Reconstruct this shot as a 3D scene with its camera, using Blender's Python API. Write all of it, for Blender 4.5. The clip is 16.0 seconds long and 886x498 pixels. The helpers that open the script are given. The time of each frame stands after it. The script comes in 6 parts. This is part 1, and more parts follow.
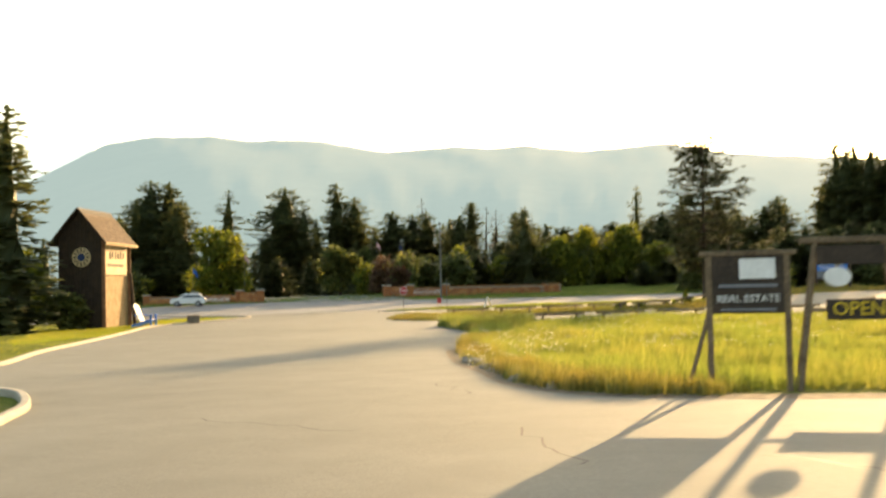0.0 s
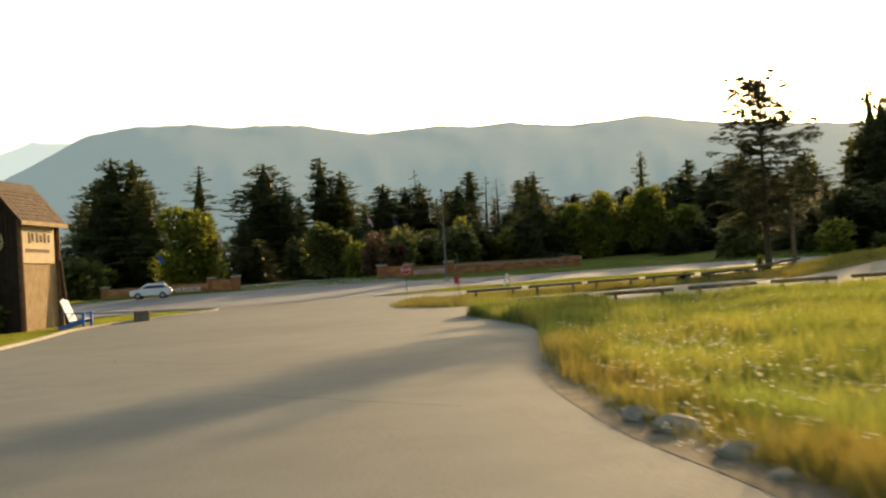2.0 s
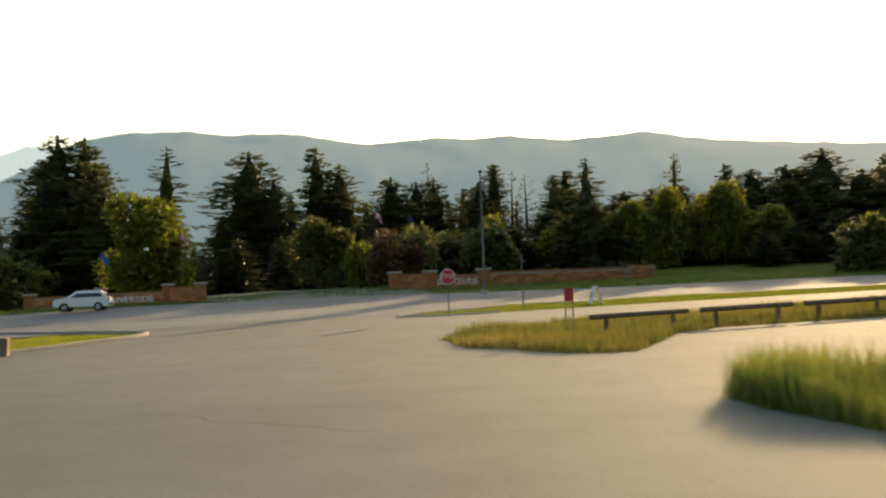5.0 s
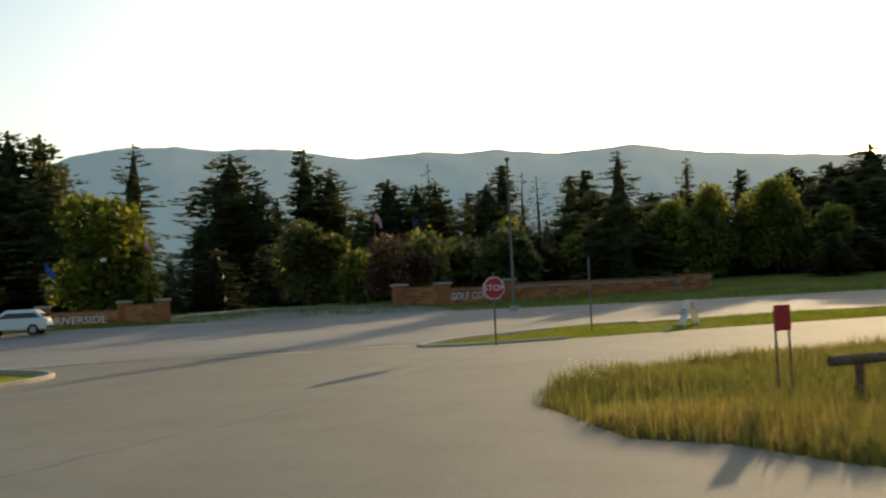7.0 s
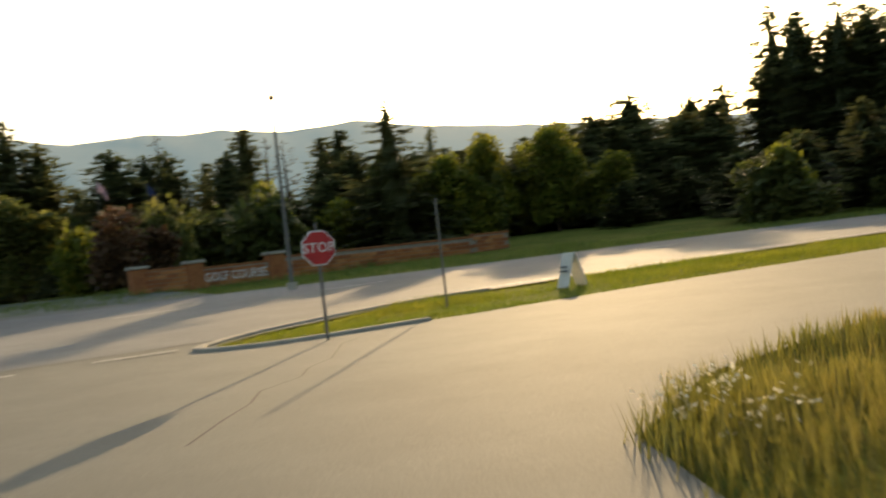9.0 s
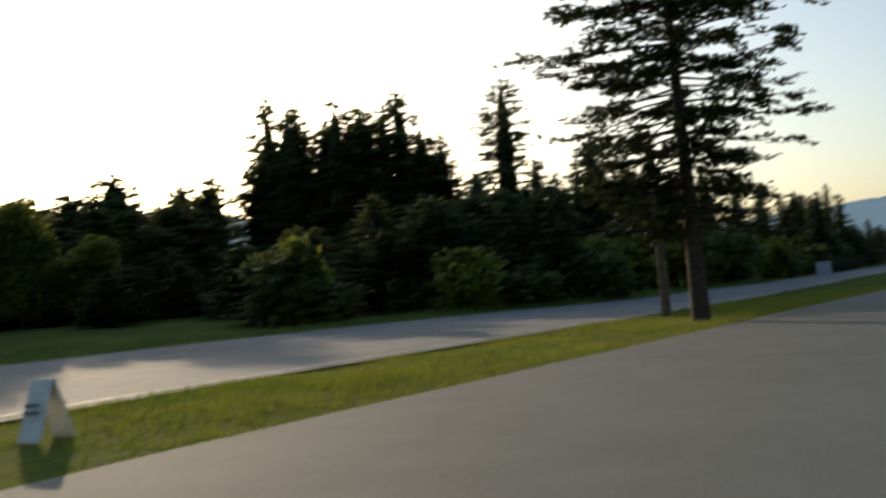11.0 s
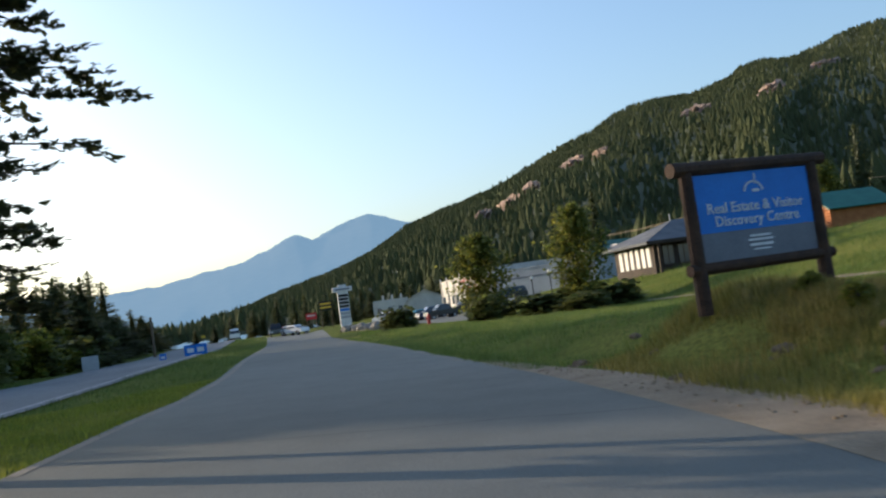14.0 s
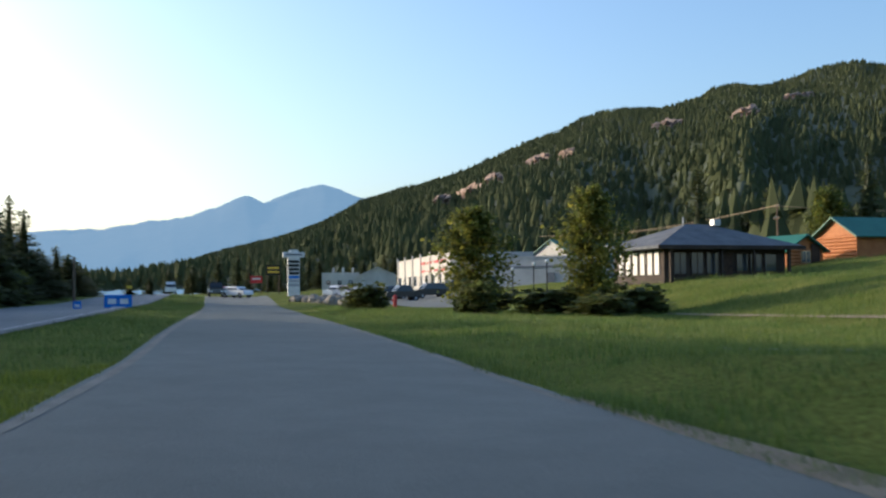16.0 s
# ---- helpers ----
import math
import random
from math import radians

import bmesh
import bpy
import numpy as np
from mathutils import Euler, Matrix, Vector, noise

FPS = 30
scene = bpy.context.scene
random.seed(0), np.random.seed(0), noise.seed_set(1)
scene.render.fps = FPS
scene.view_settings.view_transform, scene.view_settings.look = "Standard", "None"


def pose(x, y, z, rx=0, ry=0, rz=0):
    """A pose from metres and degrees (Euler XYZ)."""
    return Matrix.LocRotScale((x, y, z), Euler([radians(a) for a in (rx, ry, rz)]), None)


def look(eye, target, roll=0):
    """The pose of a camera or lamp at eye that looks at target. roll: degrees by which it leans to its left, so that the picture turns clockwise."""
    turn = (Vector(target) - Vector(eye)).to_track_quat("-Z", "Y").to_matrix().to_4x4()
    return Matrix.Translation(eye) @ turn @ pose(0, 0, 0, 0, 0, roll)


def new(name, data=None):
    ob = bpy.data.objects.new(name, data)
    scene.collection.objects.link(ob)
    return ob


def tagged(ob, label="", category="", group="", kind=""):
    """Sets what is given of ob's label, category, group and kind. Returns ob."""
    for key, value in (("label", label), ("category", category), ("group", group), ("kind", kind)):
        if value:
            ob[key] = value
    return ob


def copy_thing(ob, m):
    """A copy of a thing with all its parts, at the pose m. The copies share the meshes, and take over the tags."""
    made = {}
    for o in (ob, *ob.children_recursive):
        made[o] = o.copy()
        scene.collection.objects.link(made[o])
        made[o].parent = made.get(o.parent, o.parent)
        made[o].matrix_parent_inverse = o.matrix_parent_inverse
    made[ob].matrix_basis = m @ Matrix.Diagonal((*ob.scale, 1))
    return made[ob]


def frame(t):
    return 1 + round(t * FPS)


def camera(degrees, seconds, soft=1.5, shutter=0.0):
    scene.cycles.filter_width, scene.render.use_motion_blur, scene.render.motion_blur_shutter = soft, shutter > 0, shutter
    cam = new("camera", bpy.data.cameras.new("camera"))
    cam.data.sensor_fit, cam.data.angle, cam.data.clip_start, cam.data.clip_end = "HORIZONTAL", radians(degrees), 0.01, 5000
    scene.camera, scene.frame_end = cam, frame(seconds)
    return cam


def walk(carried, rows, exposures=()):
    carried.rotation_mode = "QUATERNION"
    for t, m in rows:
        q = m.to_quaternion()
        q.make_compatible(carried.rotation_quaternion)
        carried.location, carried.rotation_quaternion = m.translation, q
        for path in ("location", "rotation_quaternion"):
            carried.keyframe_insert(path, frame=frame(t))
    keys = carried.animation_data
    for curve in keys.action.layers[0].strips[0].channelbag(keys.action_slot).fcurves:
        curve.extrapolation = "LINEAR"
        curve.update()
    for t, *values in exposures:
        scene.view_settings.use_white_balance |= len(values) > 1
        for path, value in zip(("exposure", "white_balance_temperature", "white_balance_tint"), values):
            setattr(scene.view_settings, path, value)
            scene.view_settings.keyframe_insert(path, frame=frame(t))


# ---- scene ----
cam = camera(46.0, 16.0, soft=2.25, shutter=0.5)
PATH = [
    (0, (0.001, 0.000, 1.588), (-0.535, 9.976, 2.041), -1.08),
    (0.5, (-0.441, 3.574, 1.572), (-1.025, 13.557, 1.611), -2.64),
    (1, (-1.020, 7.165, 1.560), (-1.514, 17.149, 1.842), -2.57),
    (1.5, (-1.634, 10.849, 1.553), (-2.075, 20.835, 1.838), -2.57),
    (2, (-2.213, 14.630, 1.544), (-2.635, 24.618, 1.804), -3.29),
    (2.5, (-2.919, 18.476, 1.536), (-3.407, 28.461, 1.781), -3.54),
    (3, (-3.635, 22.562, 1.526), (-4.353, 32.525, 2.014), -1.27),
    (3.5, (-4.270, 26.553, 1.547), (-4.747, 36.531, 2.001), -1.90),
    (4, (-4.836, 30.413, 1.573), (-5.280, 40.399, 1.874), -2.68),
    (4.2, (-5.054, 31.907, 1.576), (-5.548, 41.874, 2.215), -2.62),
    (4.5, (-5.381, 34.148, 1.581), (-5.786, 44.134, 1.906), -2.53),
    (5, (-5.913, 37.733, 1.596), (-6.275, 47.720, 1.977), -2.19),
    (5.5, (-6.432, 41.149, 1.628), (-6.754, 51.133, 2.078), -1.78),
    (6, (-6.935, 44.375, 1.679), (-7.223, 54.358, 2.186), -1.43),
    (6.5, (-7.409, 47.400, 1.728), (-7.674, 57.382, 2.259), -1.29),
    (7, (-7.828, 50.219, 1.727), (-8.086, 60.203, 2.242), -2.61),
    (7.5, (-8.149, 53.068, 1.668), (-8.084, 63.064, 1.939), -4.25),
    (8, (-8.556, 55.802, 1.593), (-7.814, 65.775, 1.566), -4.64),
    (8.5, (-8.921, 58.360, 1.562), (-7.850, 68.301, 1.708), -5.50),
    (8.7, (-9.049, 59.386, 1.576), (-7.501, 69.265, 1.672), -6.60),
    (9, (-9.150, 60.950, 1.624), (-6.890, 70.691, 1.731), -6.55),
    (9.5, (-9.200, 63.550, 1.729), (-5.771, 72.943, 1.893), -6.31),
    (10, (-8.750, 66.050, 1.827), (-4.190, 74.947, 2.064), -5.99),
    (10.5, (-7.400, 68.150, 1.904), (-1.761, 76.403, 2.198), -5.74),
    (10.8, (-6.468, 69.164, 1.938), (-0.210, 76.959, 2.244), -5.69),
    (11, (-6.056, 69.891, 1.955), (0.597, 77.338, 2.486), -5.27),
    (11.5, (-4.830, 71.418, 1.980), (2.778, 77.867, 2.711), -5.26),
    (12, (-3.398, 72.760, 1.995), (5.425, 77.417, 2.678), -3.73),
    (12.5, (-1.892, 73.843, 2.027), (7.591, 76.908, 2.849), -6.49),
    (13, (-0.016, 74.791, 2.084), (9.734, 76.924, 2.701), -7.62),
    (13.5, (2.060, 75.626, 2.136), (11.914, 77.121, 2.945), -6.26),
    (14, (4.274, 76.331, 2.195), (14.145, 77.817, 2.796), -8.00),
    (14.5, (6.672, 77.115, 2.246), (16.537, 78.723, 2.531), -6.18),
    (15, (9.650, 78.172, 2.289), (19.468, 80.048, 2.583), -4.02),
    (15.5, (12.944, 79.154, 2.343), (22.841, 80.507, 2.802), -4.03),
    (16, (16.382, 80.471, 2.406), (26.322, 81.483, 2.819), -0.53),
]
EXPOSURES = [(0, 2.1, 11200, 10), (0.5, 1.9, 11200, 10), (2, 1.3, 10300, 10), (3.0, 1.1, 8300, 9), (4, 1.3, 10000, 10), (7, 0.8, 8300, 6), (7.5, 0.95, 8600, 7), (8.5, 1.25, 9700, 9), (10.9, 0.28, 7000, 7), (11.5, 0.48, 6500, 9), (12.5, 0.8, 6600, 9), (14, 1.0, 6200, 10), (16, 1.03, 5900, 10)]
walk(cam, [(t, look(eye, target, roll)) for t, eye, target, roll in PATH], EXPOSURES)

# ---------------------------------------------------------------- light
SUN_AZ, SUN_EL = radians(21.3), radians(11.8)
world = bpy.data.worlds.new("sky")
scene.world = world
world.use_nodes = True
wn = world.node_tree
sky = wn.nodes.new("ShaderNodeTexSky")
sky.sky_type, sky.sun_disc = "NISHITA", False
sky.sun_elevation, sky.sun_rotation = SUN_EL, SUN_AZ
sky.air_density, sky.dust_density, sky.ozone_density = 1.0, 2.8, 2.6
wn.nodes["Background"].inputs["Strength"].default_value = 0.15
wn.links.new(sky.outputs[0], wn.nodes["Background"].inputs["Color"])
sun_data = bpy.data.lights.new("sun", "SUN")
sun_data.energy, sun_data.angle, sun_data.color = 2.9, radians(0.6), (1.0, 0.79, 0.54)
sun = new("sun", sun_data)
sun.matrix_world = look((0, 0, 60), (-math.sin(SUN_AZ) * 100, -math.cos(SUN_AZ) * 100, 60 - 100 * math.tan(SUN_EL)))

# ---------------------------------------------------------------- plan
# s runs along the frontage road, n across it to the highway side.
OX, OY, UX, UY = 4.27, 76.33, 0.946, 0.324


def sn(x, y):
    return (x - OX) * UX + (y - OY) * UY, -(x - OX) * UY + (y - OY) * UX


def xy(s, n):
    return OX + s * UX - n * UY, OY + s * UY + n * UX


def clamp(v, a, b):
    return max(a, min(b, v))


def ramp(v, a, b):
    t = clamp((v - a) / (b - a), 0.0, 1.0)
    return t * t * (3 - 2 * t)


def terrain(x, y):
    u, v = clamp(x, -70, 100) / 60, clamp(y, -30, 135) / 60
    z = 0.48 * u - 0.33 * v - 0.46 * u * u + 0.18 * u * v + 0.59 * v * v
    s, n = sn(x, y)
    z -= 9.0 * ramp(n, 48, 190)
    z += 0.45 * ramp(n, 26, 40) * ramp(s, -60, -20) * (1 - ramp(s, 30, 60))
    z += 0.8 * ramp(-n, 6.6, 8.7) * ramp(s, 2, 12) * (1 - 0.65 * ramp(s, 23, 34))
    z += 2.6 * ramp(-n, 22, 37) * ramp(s, 22, 50) * (1 - 0.5 * ramp(s, 112, 150))
    z += 2.2 * ramp(-n, 39, 56) * ramp(s, 55, 80)
    z += 12 * ramp(-n, 60, 260) * ramp(s, 22, 90)
    z -= 0.25 * ramp(n, 5, 10) * ramp(s, 15, 40) * (1 - ramp(n, 14, 24))
    z += 0.4 * math.exp(-((s - 16.7) / 3.2) ** 2 - ((n + 7.9) / 1.4) ** 2)
    return z


# ---------------------------------------------------------------- materials
def nodes_of(name):
    m = bpy.data.materials.new(name)
    m.use_nodes = True
    t = m.node_tree
    return m, t, t.nodes["Principled BSDF"]


def noise_node(t, scale, detail=4.0, rough=0.55, source=None):
    n = t.nodes.new("ShaderNodeTexNoise")
    n.inputs["Scale"].default_value, n.inputs["Detail"].default_value, n.inputs["Roughness"].default_value = scale, detail, rough
    if source is None:
        source = t.nodes.new("ShaderNodeTexCoord").outputs["Object"]
    t.links.new(source, n.inputs["Vector"])
    return n


def ramp_node(t, fac, stops):
    r = t.nodes.new("ShaderNodeValToRGB")
    while len(r.color_ramp.elements) < len(stops):
        r.color_ramp.elements.new(0.5)
    for e, (p, c) in zip(r.color_ramp.elements, stops):
        e.position, e.color = p, (*c, 1)
    t.links.new(fac, r.inputs[0])
    return r


def mix_node(t, fac, a, b, mode="MIX"):
    m = t.nodes.new("ShaderNodeMix")
    m.data_type, m.blend_type = "RGBA", mode
    for sock, v in ((m.inputs[0], fac), (m.inputs[6], a), (m.inputs[7], b)):
        if isinstance(v, (int, float)):
            sock.default_value = v
        elif isinstance(v, tuple):
            sock.default_value = (*v, 1)
        else:
            t.links.new(v, sock)
    return m.outputs[2]


def bump(t, bsdf, height, strength=0.3, dist=0.02):
    b = t.nodes.new("ShaderNodeBump")
    b.inputs["Strength"].default_value, b.inputs["Distance"].default_value = strength, dist
    t.links.new(height, b.inputs["Height"])
    t.links.new(b.outputs[0], bsdf.inputs["Normal"])


def surface(name, lo, hi, scale=3.0, fine=40.0, rough=0.8, metal=0.0, bumpy=0.3, dist=0.01, grime=0.35, gloss=0.3):
    """A two-scale mottled surface between two colours."""
    m, t, b = nodes_of(name)
    big, small = noise_node(t, scale), noise_node(t, fine, 6)
    c = ramp_node(t, big.outputs[0], [(0.3, lo), (0.7, hi)]).outputs[0]
    g = ramp_node(t, small.outputs[0], [(0.35, (1 - grime,) * 3), (0.65, (1.0,) * 3)]).outputs[0]
    t.links.new(mix_node(t, 1.0, c, g, "MULTIPLY"), b.inputs["Base Color"])
    b.inputs["Roughness"].default_value, b.inputs["Metallic"].default_value = rough, metal
    b.inputs["Specular IOR Level"].default_value = gloss
    if bumpy:
        bump(t, b, small.outputs[0], bumpy, dist)
    return m


def foliage(name, lo, hi, trans=0.35, rough=0.6, patches=()):
    m, t, b = nodes_of(name)
    info = t.nodes.new("ShaderNodeObjectInfo")
    geo = t.nodes.new("ShaderNodeNewGeometry")
    mid = tuple((p + q) / 2 for p, q in zip(lo, hi))
    c1 = ramp_node(t, geo.outputs["Random Per Island"], [(0.0, lo), (0.6, mid), (1.0, hi)]).outputs[0]
    c2 = ramp_node(t, info.outputs["Random"], [(0.0, (0.75, 0.8, 0.75)), (1.0, (1.15, 1.1, 1.0))]).outputs[0]
    col = mix_node(t, 1.0, c1, c2, "MULTIPLY")
    for scale, dry, lush in patches:
        field = noise_node(t, scale, 4, 0.6)
        col = mix_node(t, 1.0, col, ramp_node(t, field.outputs[0], [(0.36, lush), (0.64, dry)]).outputs[0], "MULTIPLY")
    t.links.new(col, b.inputs["Base Color"])
    b.inputs["Roughness"].default_value = rough
    tr = t.nodes.new("ShaderNodeBsdfTranslucent")
    t.links.new(col, tr.inputs["Color"])
    mx = t.nodes.new("ShaderNodeMixShader")
    mx.inputs[0].default_value = trans
    t.links.new(b.outputs[0], mx.inputs[1])
    t.links.new(tr.outputs[0], mx.inputs[2])
    t.links.new(mx.outputs[0], t.nodes["Material Output"].inputs["Surface"])
    return m


def asphalt_material(name, lo, hi):
    m, t, b = nodes_of(name)
    co = t.nodes.new("ShaderNodeTexCoord").outputs["Object"]
    big, mid, grit = noise_node(t, 0.09, 3, 0.5, co), noise_node(t, 0.9, 5, 0.6, co), noise_node(t, 55, 3, 0.6, co)
    c = ramp_node(t, big.outputs[0], [(0.3, lo), (0.7, hi)]).outputs[0]
    stain = ramp_node(t, mid.outputs[0], [(0.28, (0.8,) * 3), (0.62, (1.0,) * 3)]).outputs[0]
    c = mix_node(t, 0.7, c, stain, "MULTIPLY")
    speck = ramp_node(t, grit.outputs[0], [(0.35, (0.7,) * 3), (0.7, (1.25,) * 3)]).outputs[0]
    c = mix_node(t, 0.8, c, speck, "MULTIPLY")
    t.links.new(c, b.inputs["Base Color"])
    b.inputs["Roughness"].default_value, b.inputs["Specular IOR Level"].default_value = 0.88, 0.16
    bump(t, b, grit.outputs[0], 0.5, 0.006)
    return m


M_ASPHALT = asphalt_material("asphalt", (0.157, 0.162, 0.145), (0.202, 0.207, 0.187))
M_HIGHWAY = asphalt_material("highway_asphalt", (0.17, 0.178, 0.184), (0.235, 0.243, 0.248))
M_GRAVEL = surface("gravel", (0.25, 0.19, 0.125), (0.37, 0.29, 0.20), 1.2, 30, 0.95, bumpy=0.8, dist=0.03)
M_LAWN = surface("meadow", (0.10, 0.14, 0.026), (0.22, 0.225, 0.055), 0.25, 9, 1.0, bumpy=0.9, dist=0.06, grime=0.5, gloss=0.02)
M_EARTH = surface("stony_earth", (0.15, 0.115, 0.075), (0.27, 0.215, 0.15), 2.5, 24, 0.95, bumpy=0.9, dist=0.03, grime=0.5)
M_DUST = surface("road_dust", (0.22, 0.2, 0.165), (0.31, 0.28, 0.235), 1.5, 40, 0.95, bumpy=0.5, dist=0.01)
M_KERB = surface("kerb_concrete", (0.34, 0.31, 0.26), (0.46, 0.42, 0.35), 1.5, 30, 0.85)
M_PAINT = surface("road_paint", (0.55, 0.55, 0.52), (0.75, 0.74, 0.7), 2, 20, 0.7, grime=0.5)
M_BARK = surface("bark", (0.05, 0.035, 0.025), (0.11, 0.075, 0.05), 6, 30, 0.95, bumpy=0.8, dist=0.03)
M_NEEDLE = foliage("needles", (0.07, 0.092, 0.04), (0.175, 0.182, 0.078), 0.6)
M_PINE = foliage("pine_needles", (0.028, 0.042, 0.016), (0.085, 0.092, 0.034), 0.35)
M_LEAF = foliage("leaves", (0.13, 0.165, 0.022), (0.32, 0.305, 0.055), 0.6)
M_TWIG = foliage("bare_twigs", (0.07, 0.055, 0.04), (0.14, 0.11, 0.075), 0.3)
M_BUSH = foliage("bush_leaves", (0.085, 0.112, 0.032), (0.2, 0.205, 0.066), 0.58)
PATCHES = ((0.22, (1.1, 1.02, 0.9), (0.76, 0.9, 0.7)), (1.1, (1.12, 1.06, 1.0), (0.78, 0.86, 0.75)))
M_GRASS = foliage("grass_blades", (0.145, 0.175, 0.045), (0.38, 0.37, 0.125), 0.62, 0.6, PATCHES)
M_WOOD = surface("dark_wood", (0.028, 0.016, 0.010), (0.06, 0.034, 0.02), 2.5, 18, 0.75, bumpy=0.5)
M_PALE = surface("pale_wood", (0.56, 0.39, 0.22), (0.72, 0.53, 0.33), 2.5, 22, 0.75, bumpy=0.4)
M_BRICK = surface("red_brick", (0.30, 0.10, 0.04), (0.44, 0.165, 0.065), 2.0, 14, 0.85)


# ---------------------------------------------------------------- builders
def mesh_of(bm, name):
    me = bpy.data.meshes.new(name)
    bm.to_mesh(me)
    bm.free()
    return me


def thing(name, label, category, at=(0, 0, 0), rz=0.0, group="", kind=""):
    ob = new(name)
    ob.empty_display_size = 0.3
    ob.matrix_basis = pose(*at, 0, 0, rz)
    return tagged(ob, label, category, group, kind)


def part(name, bm, material, parent, label="", smooth=False):
    me = mesh_of(bm, name)
    me.materials.append(material)
    if smooth:
        me.polygons.foreach_set("use_smooth", [True] * len(me.polygons))
    ob = new(name, me)
    ob.parent = parent
    if label:
        ob["label"] = label
    return ob


def solo(name, bm, material, label="", category="", group="", kind="", smooth=False):
    ob = part(name, bm, material, None, "", smooth)
    return tagged(ob, label, category, group, kind)


def box(bm, cx, cy, cz, sx, sy, sz, rot=(0, 0, 0), bevel=0.0):
    m = pose(cx, cy, cz, *rot) @ Matrix.Diagonal((sx, sy, sz, 1))
    made = bmesh.ops.create_cube(bm, size=1.0, matrix=m)["verts"]
    if bevel:
        edges = {e for v in made for e in v.link_edges}
        bmesh.ops.bevel(bm, geom=list(edges), offset=bevel, segments=1, affect="EDGES")
    return bm


def tube(bm, p, q, r0, r1=None, seg=8, caps=True):
    p, q = Vector(p), Vector(q)
    d = q - p
    turn = d.to_track_quat("Z", "Y").to_matrix().to_4x4()
    m = Matrix.Translation((p + q) / 2) @ turn
    bmesh.ops.create_cone(bm, cap_ends=caps, segments=seg, radius1=r0, radius2=r0 if r1 is None else r1, depth=d.length, matrix=m)
    return bm


def prism(bm, outline, z0, z1, m=Matrix()):
    """An upright solid over a flat outline of (x, y)."""
    lo = [bm.verts.new(m @ Vector((x, y, z0))) for x, y in outline]
    hi = [bm.verts.new(m @ Vector((x, y, z1))) for x, y in outline]
    k = len(outline)
    bm.faces.new(hi)
    bm.faces.new(lo[::-1])
    for i in range(k):
        bm.faces.new((lo[i], lo[(i + 1) % k], hi[(i + 1) % k], hi[i]))
    return bm


def draped(outline, lift, step=4.0):
    """A sheet over the ground inside an outline of (x, y)."""
    bm = bmesh.new()
    bm.faces.new([bm.verts.new((x, y, 0)) for x, y in outline])
    xs, ys = [p[0] for p in outline], [p[1] for p in outline]
    for axis, lo, hi in ((0, min(xs), max(xs)), (1, min(ys), max(ys))):
        k = math.floor(lo / step) * step
        while k < hi:
            k += step
            co, no = [0, 0, 0], [0, 0, 0]
            co[axis], no[axis] = k, 1
            bmesh.ops.bisect_plane(bm, geom=bm.verts[:] + bm.edges[:] + bm.faces[:], plane_co=co, plane_no=no)
    bmesh.ops.triangulate(bm, faces=bm.faces[:])
    for v in bm.verts:
        v.co.z = terrain(v.co.x, v.co.y) + lift
    for f in bm.faces:
        f.normal_update()
        if f.normal.z < 0:
            f.normal_flip()
    return bm


def ribbon(line, half, lift, closed=False):
    """A strip of the given half width along a line of (x, y) on the ground."""
    bm = bmesh.new()
    pts = []
    for i in range(len(line) - 1):
        a, b = Vector(line[i]), Vector(line[i + 1])
        k = max(1, int((b - a).length / 3))
        pts += [a.lerp(b, j / k) for j in range(k)]
    pts.append(Vector(line[-1]))
    rows = []
    for i, p in enumerate(pts):
        d = (pts[min(i + 1, len(pts) - 1)] - pts[max(i - 1, 0)]).normalized()
        o = Vector((-d.y, d.x)) * half
        rows.append([bm.verts.new((q.x, q.y, terrain(q.x, q.y) + lift)) for q in (p + o, p - o)])
    for a, b in zip(rows, rows[1:]):
        bm.faces.new((a[0], a[1], b[1], b[0]))
    return bm


def kerb_line(line, width=0.16, height=0.15):
    bm = bmesh.new()
    pts = []
    for i in range(len(line) - 1):
        a, b = Vector(line[i]), Vector(line[i + 1])
        k = max(1, int((b - a).length / 2))
        pts += [a.lerp(b, j / k) for j in range(k)]
    pts.append(Vector(line[-1]))
    rows = []
    for i, p in enumerate(pts):
        d = (pts[min(i + 1, len(pts) - 1)] - pts[max(i - 1, 0)]).normalized()
        o = Vector((-d.y, d.x)) * width / 2
        z = terrain(p.x, p.y)
        rows.append([bm.verts.new(c) for c in (
            (p.x + o.x, p.y + o.y, z - 0.1), (p.x + o.x, p.y + o.y, z + height - 0.02), (p.x + o.x * 0.7, p.y + o.y * 0.7, z + height),
            (p.x - o.x * 0.7, p.y - o.y * 0.7, z + height), (p.x - o.x, p.y - o.y, z + height - 0.02), (p.x - o.x, p.y - o.y, z - 0.1))])
    for a, b in zip(rows, rows[1:]):
        for j in range(5):
            bm.faces.new((a[j], b[j], b[j + 1], a[j + 1]))
    bm.faces.new(rows[0])
    bm.faces.new(rows[-1][::-1])
    bmesh.ops.recalc_face_normals(bm, faces=bm.faces[:])
    return bm


def smooth_line(points, per=6):
    """A Catmull-Rom line through the points."""
    out = []
    p = [Vector(q) for q in points]
    for i in range(len(p) - 1):
        a, b, c, d = p[max(i - 1, 0)], p[i], p[i + 1], p[min(i + 2, len(p) - 1)]
        for j in range(per):
            t = j / per
            q = 0.5 * ((2 * b) + (c - a) * t + (2 * a - 5 * b + 4 * c - d) * t * t + (3 * b - a - 3 * c + d) * t ** 3)
            out.append((q.x, q.y))
    out.append(tuple(p[-1]))
    return out


